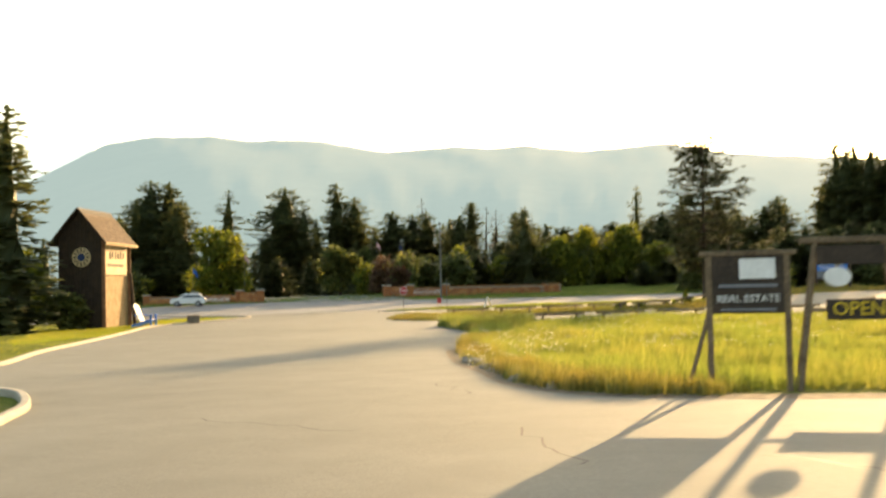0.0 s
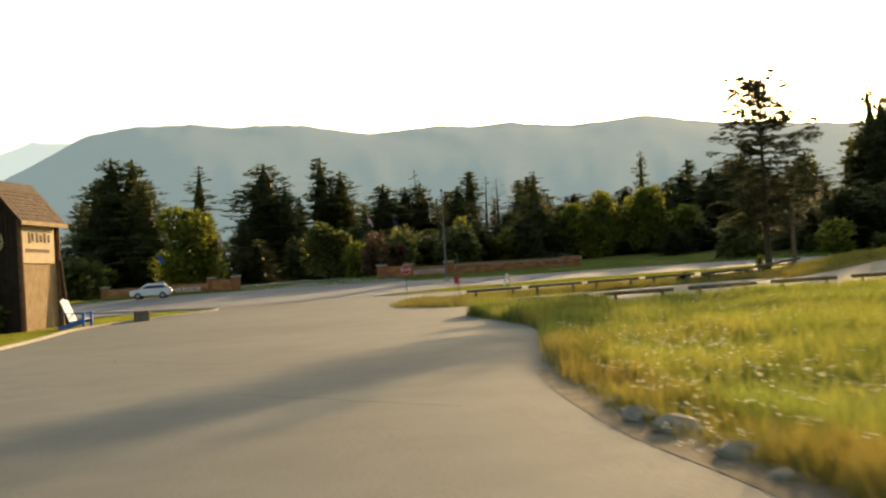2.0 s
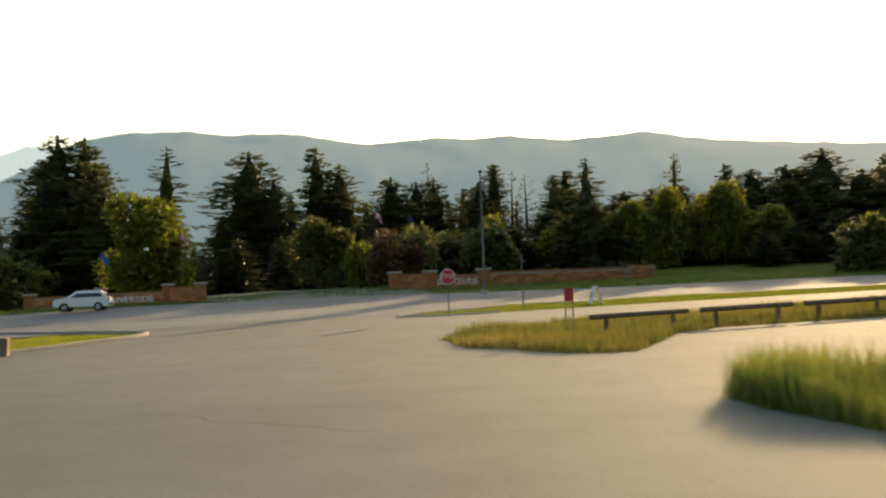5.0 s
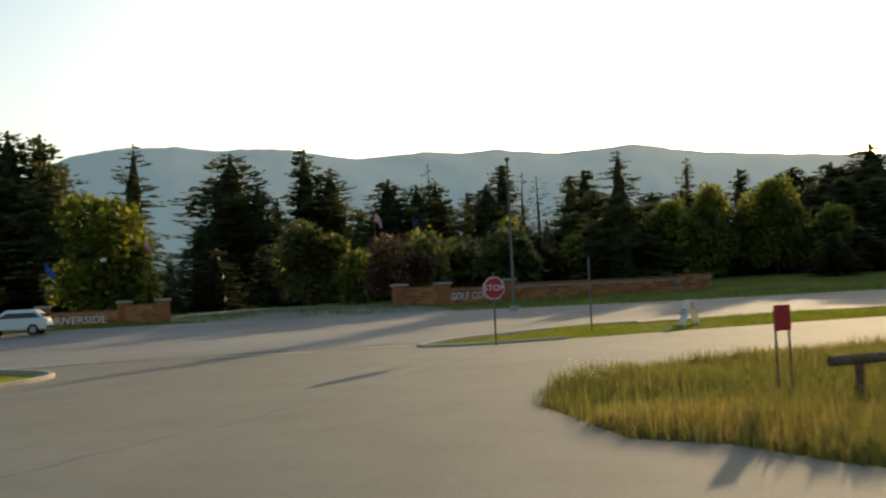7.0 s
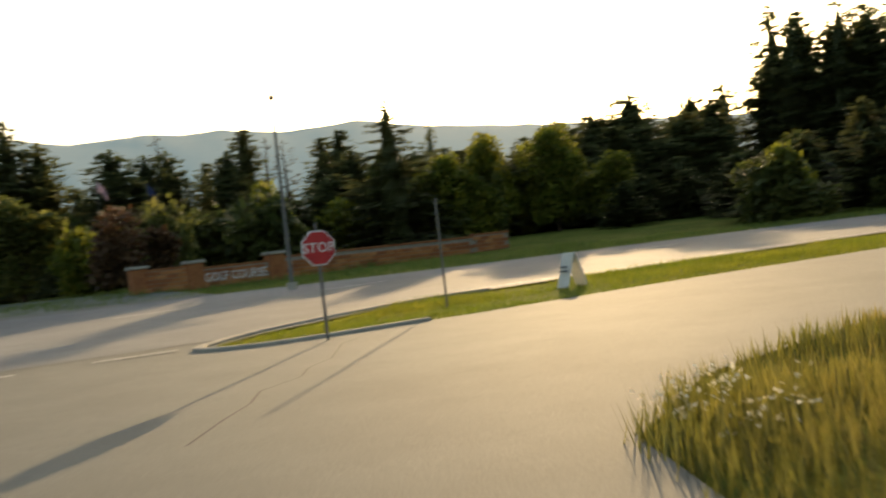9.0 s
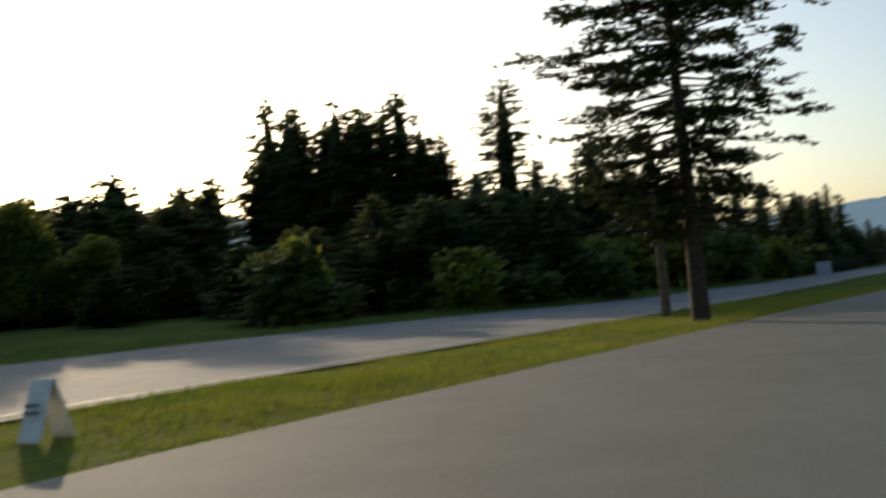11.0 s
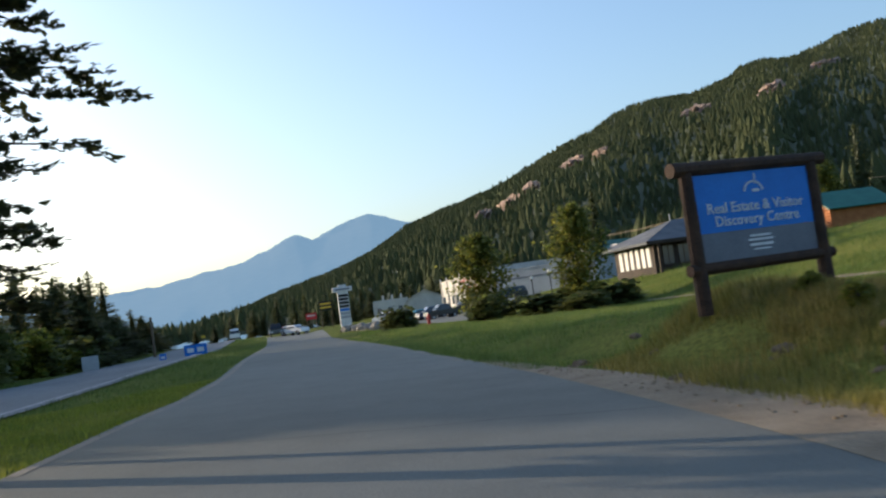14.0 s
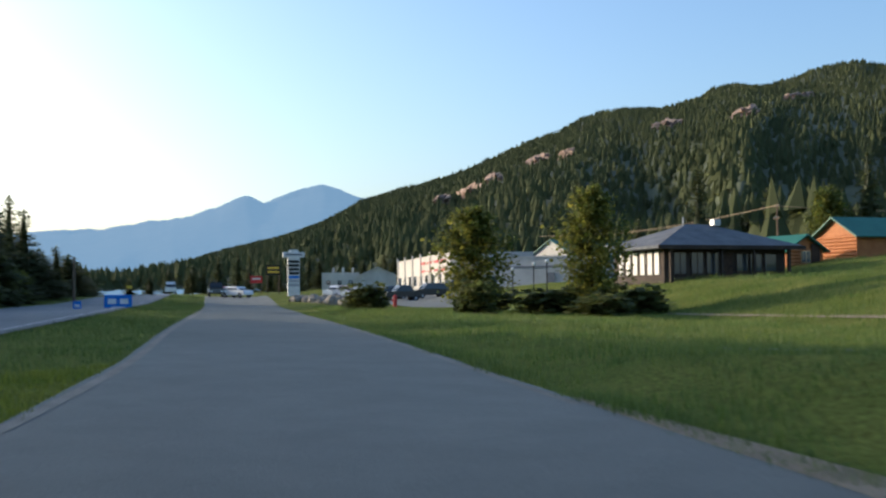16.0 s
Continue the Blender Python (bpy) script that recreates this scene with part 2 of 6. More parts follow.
# ---------------------------------------------------------------- ground
def ground_sheet():
    def axis(lo, hi, c0, c1):
        out, v, step = [], c0, 2.0
        while v < hi:
            out.append(v)
            if v > c1:
                step *= 1.16
            v += step
        out.append(hi)
        v, step = c0 - 2.0, 2.0
        while v > lo:
            out.insert(0, v)
            step *= 1.16
            v -= step
        return [lo] + out
    xs, ys = axis(-4800, 4800, -60, 150), axis(-4800, 4800, -20, 160)
    bm = bmesh.new()
    grid = [[bm.verts.new((x, y, terrain(x, y))) for x in xs] for y in ys]
    for j in range(len(ys) - 1):
        for i in range(len(xs) - 1):
            bm.faces.new((grid[j][i], grid[j][i + 1], grid[j + 1][i + 1], grid[j + 1][i]))
    return solo("ground", bm, M_LAWN, "green summer meadow ground between paved roads", "ground", kind="structure", smooth=True)


ground_sheet()

LEFT_KERB = smooth_line([(-14.0, 24.5), (-14.2, 29), (-16.2, 36), (-17.7, 44), (-19.6, 54), (-21.0, 61), (-20.6, 66), (-19.2, 71), (-18.3, 75), (-19.0, 77.2), (-21.5, 79.5), (-27, 83.5), (-36, 92), (-60, 112)])
FRONT_RIGHT = [xy(*p) for p in ((-14.9, -11), (-14.5, -7.6), (-13.1, -5.0), (-11, -3.6), (-8, -3.0), (-4, -3.0), (2, -3.7), (10, -4.75), (16, -4.95), (20, -5.05), (30, -5.15), (45, -5.5), (75, -5.9), (100, -6.6), (160, -9))]
FRONT_LEFT = [xy(*p) for p in ((-7, 5.9), (-3, 5.6), (4, 4.7), (15, 3.3), (20, 2.8), (25, 2.1), (34, 1.5), (47, 1.2), (80, 0.0), (100, -0.3), (160, -0.6))]
A_EDGE = smooth_line([(14, 14.8), (6, 15.4), (3.2, 15.9), (1.5, 16.8), (0.4, 18.8), (-0.1, 21.8), (-0.75, 25), (-1.2, 30), (-1.2, 35), (-1.0, 39.5), (-1.2, 43), (-1.9, 46.3), (-2.7, 49.2), (-2.9, 50.6), (-2.2, 51.6), (0, 51.4), (3, 51.7), (8, 52.7), (40, 62)])
HWY_NEAR = [xy(*p) for p in ((-10, 9.3), (-5, 11.6), (2, 10.8), (8, 9.6), (15, 8.2), (25, 6.6), (40, 5.6), (70, 4.6), (110, 4.2), (170, 4))]
HWY_FAR = [xy(*p) for p in ((-120, 60), (-60, 47), (-30, 40), (-10, 34), (5, 28), (15, 24), (25, 20), (38, 16), (60, 12.5), (110, 12), (170, 12))]
C_TIP = [xy(*p) for p in ((-11.2, 8.3), (-11.6, 7.4), (-10.6, 6.5))]
B_LOW = [(-5.4, 60.4), (-4.7, 59.0), (-3.9, 58.2), (-3.0, 58.1), (-2.2, 60.2), (-1.4, 62.8), (0, 64.2), (8, 66.4), (40, 77)]

lot = LEFT_KERB[::-1] + [(-12.0, 21), (-9.5, 19.5), (-8.4, 18), (-7.2, 15), (-6.6, 10), (-7, -25), (16, -25), (14, 13)] + A_EDGE[1:]
lot += B_LOW[::-1] + FRONT_RIGHT + FRONT_LEFT[::-1] + C_TIP[::-1] + [HWY_NEAR[0]] + [xy(-16, 30), xy(-40, 33), (-60, 118)]
solo("pavement_lot", draped(lot, 0.04, 2.0), M_ASPHALT, "worn grey asphalt lot and frontage road", "asphalt", kind="structure")
hwy = HWY_FAR + HWY_NEAR[::-1] + [xy(-20, 12), xy(-60, 16), xy(-120, 30)]
solo("road_highway", draped(hwy, 0.05), M_HIGHWAY, "sun-bleached two-lane highway asphalt", "road", kind="structure")
entrance = [xy(*p) for p in ((-14, 34), (-3, 31), (-3.5, 39), (-6, 46), (-12, 62), (-24, 85), (-34, 85), (-22, 60), (-17.5, 44), (-17, 38))]
solo("road_entrance", draped(entrance, 0.06), M_ASPHALT, "asphalt driveway between two brick entrance walls", "road", kind="structure")


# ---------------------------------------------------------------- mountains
# Aerial haze is painted in: a bluish emission mixed over the forest colours.
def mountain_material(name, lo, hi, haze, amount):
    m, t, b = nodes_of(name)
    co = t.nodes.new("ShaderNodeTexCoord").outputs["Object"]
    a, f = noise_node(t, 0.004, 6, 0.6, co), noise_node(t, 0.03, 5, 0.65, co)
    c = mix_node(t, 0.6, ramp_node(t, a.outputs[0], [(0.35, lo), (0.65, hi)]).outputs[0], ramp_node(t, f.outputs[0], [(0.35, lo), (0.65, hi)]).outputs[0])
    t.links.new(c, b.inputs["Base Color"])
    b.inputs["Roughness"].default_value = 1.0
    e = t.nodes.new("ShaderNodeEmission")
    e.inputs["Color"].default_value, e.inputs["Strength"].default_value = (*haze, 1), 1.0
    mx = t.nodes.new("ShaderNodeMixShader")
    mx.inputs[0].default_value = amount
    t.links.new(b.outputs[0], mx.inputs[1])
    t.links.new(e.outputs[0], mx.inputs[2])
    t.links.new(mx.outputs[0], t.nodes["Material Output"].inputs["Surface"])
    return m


def ridge(name, eye, profile, d_base, d_top, z_base, material, label, rough=0.02, step=0.35, depth=14, relief=1.0):
    """A mountain side seen from the plan: profile is (azimuth, elevation) in degrees along its crest."""
    bm = bmesh.new()
    az0, az1 = profile[0][0], profile[-1][0]
    cols = []
    k = int((az1 - az0) / step)
    for i in range(k + 1):
        az = az0 + (az1 - az0) * i / k
        el = float(np.interp(az, [p[0] for p in profile], [p[1] for p in profile]))
        el += rough * 6 * noise.fractal((az * 0.9, d_top * 0.01, 0), 0.8, 2.2, 5)
        top = eye[2] + d_top * math.tan(radians(el))
        even = float(np.mean([np.interp(az + q, [p[0] for p in profile], [p[1] for p in profile]) for q in range(-4, 5)]))
        broad = eye[2] + d_top * math.tan(radians(even))
        a = radians(az)
        col = []
        for j in range(depth + 2):
            w = j / depth
            d = d_base + (d_top - d_base) * min(w, 1.12)
            u = ramp(w, 0.45, 1.0)
            z = z_base + (top * u + broad * (1 - u) - z_base) * (min(w, 1) ** 0.85 if j <= depth else 0.55)
            wob = noise.fractal((az * 0.22, w * 2.2, d_top * 0.003), 0.8, 2.1, 4)
            if 0 < j < depth:
                z += relief * wob * (top - z_base) * 0.05 * math.sin(math.pi * w)
                d += relief * wob * (d_top - d_base) * 0.08
            col.append(bm.verts.new((eye[0] + d * math.sin(a), eye[1] + d * math.cos(a), z)))
        cols.append(col)
    for p, q in zip(cols, cols[1:]):
        for j in range(depth + 1):
            bm.faces.new((p[j], q[j], q[j + 1], p[j + 1]))
    spots = [[tuple(v.co) for v in c] for c in cols]
    solo(name, bm, material, label, "mountain", kind="structure", smooth=True)
    return spots


# Glow tint and share per mountain; the near hill gets only a trace.
HAZE_GLOW = (0.118, 0.195, 0.265)
M_MT_WEST = mountain_material("forest_ridge", (0.02, 0.034, 0.022), (0.055, 0.068, 0.05), HAZE_GLOW, 0.66)
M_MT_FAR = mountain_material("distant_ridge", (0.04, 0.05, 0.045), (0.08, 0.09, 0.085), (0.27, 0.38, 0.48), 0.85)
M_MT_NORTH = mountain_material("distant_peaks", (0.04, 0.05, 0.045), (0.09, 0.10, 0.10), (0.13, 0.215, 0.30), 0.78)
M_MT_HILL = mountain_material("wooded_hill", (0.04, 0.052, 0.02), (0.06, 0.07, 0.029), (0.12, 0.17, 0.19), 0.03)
EYE1, EYE2 = (-3.6, 22.5, 1.5), (16.4, 80.5, 2.4)
ridge("backdrop_ridge_far", EYE1, [(-62, 2.5), (-45, 5.2), (-36, 5.0), (-28, 6.6), (-25.9, 7.2), (-23.6, 8.0), (-21.5, 7.9), (-18, 6.5), (-10, 4)], 2800, 4300, -15, M_MT_FAR, "distant mountain ridge turned pale blue by painted haze")
ridge("backdrop_ridge_west", EYE1, [(-62, 1.0), (-40, 1.4), (-30, 3.2), (-25.0, 6.2), (-21.1, 8.3), (-19.1, 8.7), (-15.7, 8.85), (-13.7, 8.6), (-11.6, 8.7), (-9.7, 8.6), (-6.0, 8.0), (-2.3, 8.25), (-0.4, 8.1), (1.5, 8.2), (5.1, 7.8), (9.2, 8.05), (11.7, 7.5), (15.1, 7.1), (20, 6.6), (28, 6.0), (40, 4.2), (60, 2.2)], 900, 3300, -14, M_MT_WEST, "long forested mountain ridge with a blue haze glow painted in", rough=0.012, relief=0.5)
ridge("backdrop_peaks_north", EYE2, [(45, 2.0), (55, 2.8), (63.0, 3.3), (66.1, 3.5), (70.1, 4.1), (72.0, 4.7), (73.5, 5.35), (74.4, 4.9), (76.1, 5.6), (77.7, 5.95), (79.7, 5.2), (84, 4.6), (92, 4)], 2600, 4400, -10, M_MT_NORTH, "mountain peaks beyond the valley with painted blue haze", rough=0.018, step=0.2)
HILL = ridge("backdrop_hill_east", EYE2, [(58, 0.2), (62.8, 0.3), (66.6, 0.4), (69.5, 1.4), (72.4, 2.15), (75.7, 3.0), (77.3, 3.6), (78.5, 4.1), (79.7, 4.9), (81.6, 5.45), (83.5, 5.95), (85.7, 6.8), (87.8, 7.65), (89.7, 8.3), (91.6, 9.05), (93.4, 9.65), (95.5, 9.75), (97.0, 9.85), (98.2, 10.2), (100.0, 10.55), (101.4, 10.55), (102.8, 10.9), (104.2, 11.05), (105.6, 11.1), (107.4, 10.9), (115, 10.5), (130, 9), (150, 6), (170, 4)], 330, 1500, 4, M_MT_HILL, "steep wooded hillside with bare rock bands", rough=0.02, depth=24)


# ---------------------------------------------------------------- trees
def clump(bm, p, d, size, rng):
    """A bent leaf-like spray: two triangles sharing an edge."""
    d = d.normalized()
    side = d.cross(Vector((rng.uniform(-0.3, 0.3), rng.uniform(-0.3, 0.3), 1))).normalized() * size * rng.uniform(0.34, 0.55)
    a, b = bm.verts.new(p - d * size * 0.4), bm.verts.new(p + d * size * 0.7)
    l, r = bm.verts.new(p + side + Vector((0, 0, -size * 0.12))), bm.verts.new(p - side + Vector((0, 0, -size * 0.12)))
    bm.faces.new((a, l, b))
    bm.faces.new((a, b, r))


def conifer(seed, h, spread, levels, per, sprays, base=0.1, droop=0.25, size=0.6, taper=1.0, gaps=0.0, material=None, name="conifer_tree", core=0.0, fan=0.14, lump=0.0):
    rng = random.Random(seed)
    tree = thing(name, "tall dark green conifer with layered branches", "tree")
    bm = bmesh.new()
    lean = rng.uniform(-0.015, 0.015) * h
    r0 = 0.016 * h + 0.05
    for i in range(6):
        tube(bm, (lean * (i / 6) ** 2, 0, h * i / 6 - (0.6 if i == 0 else 0)), (lean * ((i + 1) / 6) ** 2, 0, h * (i + 1) / 6), r0 * (1 - i / 6.2), r0 * (1 - (i + 1) / 6.2), 7, caps=False)
    crown = bmesh.new()
    for k in range(levels * per):
        w = clamp((k + rng.random()) / (levels * per), 0, 0.995)
        w = 1 - (1 - w) ** 0.8
        if rng.random() < gaps:
            continue
        z = h * (base + (1 - base) * w)
        reach = spread * (1 - w) ** taper * (0.4 + 0.6 * min(1, w * 6 + 0.35)) + 0.1
        ln = reach * rng.uniform(0.6, 1.1)
        a = rng.uniform(0, math.tau)
        ln *= (1 + lump * noise.noise((math.cos(a) * 1.3, math.sin(a) * 1.3 + seed, w * 5)))
        dirv = Vector((math.cos(a), math.sin(a), 0.45 * w * w - droop * (1 - w)))
        side = Vector((-dirv.y, dirv.x, 0))
        root = Vector((lean * w * w, 0, z))
        if ln > 1.3 and w < 0.75 and k % 3 == 0:
            tube(bm, root, root + dirv * ln * 0.7, 0.004 * h * (1 - w) + 0.012, 0.01, 3, caps=False)
        for q in range(4 + int(sprays * ln / spread)):
            f = rng.uniform(0.12, 1.0) ** (0.6 if lump else 0.8)
            p = root + dirv * ln * f + side * ln * fan * (1.15 - (0.7 if lump else 1.0) * f) * rng.uniform(-1.6, 1.6) + Vector((rng.uniform(-1, 1), rng.uniform(-1, 1), rng.uniform(-0.6, 0.3))) * size * 0.35 + Vector((0, 0, -0.10 * ln * f * f))
            dd = dirv + side * rng.uniform(-1.0, 1.0) + Vector((0, 0, rng.uniform(-0.35, 0.2)))
            clump(crown, p, dd, size * rng.uniform(0.7, 1.25) * (1 - 0.25 * f) * (1 - 0.4 * w), rng)
    for q in range(10):
        clump(crown, Vector((lean, 0, h * rng.uniform(0.97, 1.01))), Vector((rng.uniform(-0.5, 0.5), rng.uniform(-0.5, 0.5), 1)), size * 0.4, rng)
    if core:
        rings = []
        for k in range(13):
            w = k / 12
            reach = core * (spread * (1 - w) ** taper * (0.35 + 0.65 * min(1, w * 6 + 0.35)) + 0.05)
            rings.append([crown.verts.new((lean * w * w + math.cos(j * 0.698 + k) * reach * (q := rng.uniform(0.6, 1.15)), math.sin(j * 0.698 + k) * reach * q, h * (base + (0.97 - base) * w) + rng.uniform(-0.3, 0.3))) for j in range(9)])
        for p, q in zip(rings, rings[1:]):
            for j in range(9):
                crown.faces.new((p[j], p[(j + 1) % 9], q[j]))
                crown.faces.new((p[(j + 1) % 9], q[(j + 1) % 9], q[j]))
    part("trunk", bm, M_BARK, tree, "rough brown bark trunk", smooth=True)
    part("crown", crown, material or M_NEEDLE, tree)
    return tree


def open_pine(seed, h, spread, base, limbs, material, name, label):
    """A pine with whorls of bare limbs, each ending in fans of needled twigs; widest above the middle."""
    rng = random.Random(seed)
    tree = thing(name, label, "tree")
    bm, crown = bmesh.new(), bmesh.new()
    r0 = 0.25
    for i in range(8):
        tube(bm, (0.02 * i * i * 0.15, 0, h * i / 8 - (0.5 if i == 0 else 0)), (0.02 * (i + 1) ** 2 * 0.15, 0, h * (i + 1) / 8), r0 * (1 - i / 8.6), r0 * (1 - (i + 1) / 8.6), 9, caps=False)
    for k in range(limbs):
        w = clamp((k + rng.random()) / limbs, 0, 0.995)
        reach = spread * math.sin(math.pi * (0.16 + 0.77 * w)) ** 0.8
        ln, a = reach * rng.uniform(0.5, 1.08), rng.uniform(0, math.tau)
        ln *= 1 + 0.35 * noise.noise((math.cos(a) * 1.5, math.sin(a) * 1.5 + seed, w * 4))
        root = Vector((0.19 * (base + (1 - base) * w) ** 2, 0, h * (base + (1 - base) * w)))
        out, rise = Vector((math.cos(a), math.sin(a), 0)), 0.75 * w * w - 0.12 * (1 - w) + rng.uniform(-0.1, 0.1)
        side = Vector((-out.y, out.x, 0))
        spots = [root + out * ln * f + Vector((0, 0, ln * (rise * f - 0.22 * f * f + 0.16 * f ** 4))) for f in (0, 0.33, 0.66, 1.0)]
        for p, q, ra in zip(spots, spots[1:], (0.04, 0.028, 0.016)):
            tube(bm, p, q, ra, ra * 0.65, 4, caps=False)
        for j in range(5 + int(6 * ln / spread)):
            f = 1 - 0.78 * rng.random() ** 1.3
            i = min(2, int(f * 3))
            p = spots[i].lerp(spots[i + 1], f * 3 - i)
            d = (out * rng.uniform(0.3, 1.0) + side * rng.uniform(-1, 1) + Vector((0, 0, rng.uniform(-0.18, 0.16)))).normalized()
            tl = (0.35 + 0.22 * ln) * rng.uniform(0.6, 1.15) * (1.25 - 0.5 * f)
            if j % 2:
                tube(bm, p, p + d * tl * 0.8, 0.011, 0.006, 3, caps=False)
            for n in range(24):
                u = 0.15 + 0.9 * rng.random()
                c = p + d * tl * u + Vector((rng.gauss(0, 0.07), rng.gauss(0, 0.07), rng.gauss(0, 0.035) - 0.06 * u))
                clump(crown, c, d + Vector((rng.uniform(-0.9, 0.9), rng.uniform(-0.9, 0.9), rng.uniform(-0.3, 0.5))), rng.uniform(0.11, 0.2), rng)
    part("trunk", bm, M_BARK, tree, "rough brown bark trunk with bare limbs", smooth=True)
    part("crown", crown, material, tree)
    return tree


def broadleaf(seed, h, spread, leaves, size=0.35, material=None, name="broadleaf_tree", label="yellow-green broadleaf tree with a rounded crown", low=0.18):
    rng = random.Random(seed)
    tree = thing(name, label, "tree")
    bm, crown = bmesh.new(), bmesh.new()
    tube(bm, (0, 0, -0.4), (0.05 * h * 0.3, 0, h * 0.4), 0.02 * h + 0.04, 0.012 * h + 0.02, 8, caps=False)
    lobes = []
    for i in range(17):
        a, w = rng.uniform(0, math.tau), rng.uniform(low, 0.92)
        rr = spread * math.sqrt(max(0.05, 1 - ((w - 0.45) / 0.6) ** 2)) * rng.uniform(0.3, 0.75)
        c = Vector((math.cos(a) * rr, math.sin(a) * rr, h * w))
        lobes.append((c, spread * rng.uniform(0.28, 0.48)))
        tube(bm, (0, 0, h * min(0.38, w * 0.6)), c, 0.008 * h + 0.01, 0.01, 5, caps=False)
    for i in range(leaves):
        c, r = rng.choice(lobes)
        d = Vector((rng.gauss(0, 1), rng.gauss(0, 1), rng.gauss(0, 1))).normalized()
        p = c + d * r * rng.uniform(0.5, 1.08)
        if p.z < 0.1 * h:
            p.z = 0.1 * h + rng.random() * 0.1 * h
        clump(crown, p, d + Vector((rng.uniform(-1, 1), rng.uniform(-1, 1), rng.uniform(-0.8, 0.4))), size * rng.uniform(0.6, 1.2), rng)
    part("trunk", bm, M_BARK, tree, smooth=True)
    part("crown", crown, material or M_LEAF, tree)
    return tree


def sapling(seed, h, spread, leaves, size, material, name, label):
    """A loose young tree: rising limbs, each in a cloud of small leaves, widest low down."""
    rng = random.Random(seed)
    tree = thing(name, label, "tree")
    bm, crown = bmesh.new(), bmesh.new()
    tube(bm, (0, 0, -0.3), (0.1, 0, h * 0.93), 0.09, 0.02, 7, caps=False)
    limbs = []
    for i in range(46):
        w = 0.08 + 0.88 * (i + rng.random()) / 46
        ln = spread * math.sin(math.pi * (0.2 + 0.78 * w)) ** 0.9 * rng.uniform(0.55, 1.1) + 0.1
        a = i * 2.4 + rng.uniform(-0.5, 0.5)
        root, tip = Vector((0.1 * w, 0, h * w * 0.93)), Vector((math.cos(a) * ln, math.sin(a) * ln, h * w * 0.93 + ln * rng.uniform(0.15, 0.6)))
        tube(bm, root, tip, 0.02, 0.008, 3, caps=False)
        limbs.append((root, tip, ln))
    for i in range(leaves):
        root, tip, ln = rng.choice(limbs)
        p = root.lerp(tip, rng.uniform(0.25, 1.05)) + Vector((rng.gauss(0, 1), rng.gauss(0, 1), rng.gauss(0, 0.8))) * (0.1 + 0.13 * ln)
        clump(crown, p, Vector((rng.uniform(-1, 1), rng.uniform(-1, 1), rng.uniform(-0.9, 0.6))), size * rng.uniform(0.6, 1.2), rng)
    part("trunk", bm, M_BARK, tree, smooth=True)
    part("crown", crown, material, tree)
    return tree


USED = set()


def stand(proto, x, y, tall=1.0, wide=1.0, label="", group="", sink=0.1):
    """Sets a tree, or a copy of it if it stands already, with its foot on the ground."""
    m = Matrix.Translation((x, y, terrain(x, y) - sink)) @ Matrix.Rotation(random.uniform(0, math.tau), 4, "Z") @ Matrix.Diagonal((wide, wide, tall, 1))
    if proto.name in USED:
        ob = copy_thing(proto, Matrix())
    else:
        USED.add(proto.name)
        ob = proto
    ob.matrix_basis = m
    return tagged(ob, label, "", group)


PROTO = {
    "spruce": conifer(1, 18, 4.1, 28, 7, 8, base=0.02, size=1.22, taper=0.75, core=0.36),
    "fir": conifer(2, 18, 3.5, 28, 7, 8, base=0.03, size=1.08, taper=0.82, core=0.36),
    "pine": conifer(3, 18, 4.2, 26, 7, 9, base=0.08, size=1.2, taper=0.5, droop=0.05, gaps=0.1, core=0.32),
    "doug": conifer(11, 18, 3.6, 36, 7, 30, base=0.02, size=0.86, taper=0.5, droop=-0.12, gaps=0.06, core=0.56, lump=0.75, fan=0.5),
    "fir2": conifer(12, 18, 3.2, 38, 7, 28, base=0.03, size=0.76, taper=0.66, droop=-0.05, gaps=0.08, core=0.46, lump=0.6, fan=0.44),
    "spruce2": conifer(13, 18, 3.4, 30, 6, 46, base=0.05, size=0.55, taper=0.66, droop=0.3, gaps=0.12, core=0.34, lump=0.5, fan=0.24),
    "thin2": conifer(14, 18, 2.4, 26, 6, 34, base=0.2, size=0.6, taper=0.5, gaps=0.15, core=0.3, lump=0.7, fan=0.35),
    "bare": conifer(15, 18, 2.2, 22, 5, 5, base=0.3, size=0.45, taper=0.5, droop=-0.5, gaps=0.2, material=M_TWIG, lump=0.8),
    "round": conifer(6, 18, 4.6, 28, 7, 9, base=0.02, size=1.3, taper=0.5, droop=0.1, gaps=0.06, core=0.38),
}
tagged(PROTO["bare"], "half-bare tree with thin grey-brown twigs")
REACH = {"doug": 1.85, "fir2": 1.5, "spruce2": 2.0, "thin2": 1.3, "bare": 1.3}
LEAFY = [broadleaf(5, 8, 3.4, 6500, 0.45), broadleaf(8, 8, 3.0, 4500, 0.5, M_BUSH, label="dark green broadleaf tree in full leaf")]
WEED = broadleaf(33, 1.2, 0.55, 900, 0.13, M_LEAF, "weed_bush", "yellow-green roadside bush on the rough bank", 0.1)
SHRUB = [broadleaf(31, 3, 1.7, 950, 0.46, M_BUSH, "shrub", "dense green shrub beside the trees", 0.1),
         broadleaf(32, 3, 1.6, 900, 0.44, M_LEAF, "shrub", "sunlit yellow-green shrub at the forest edge", 0.1)]


def tree_at(kind, x, y, top, wide=1.0, **k):
    return stand(PROTO[kind], x, y, (top - terrain(x, y)) / 18, wide, **k)


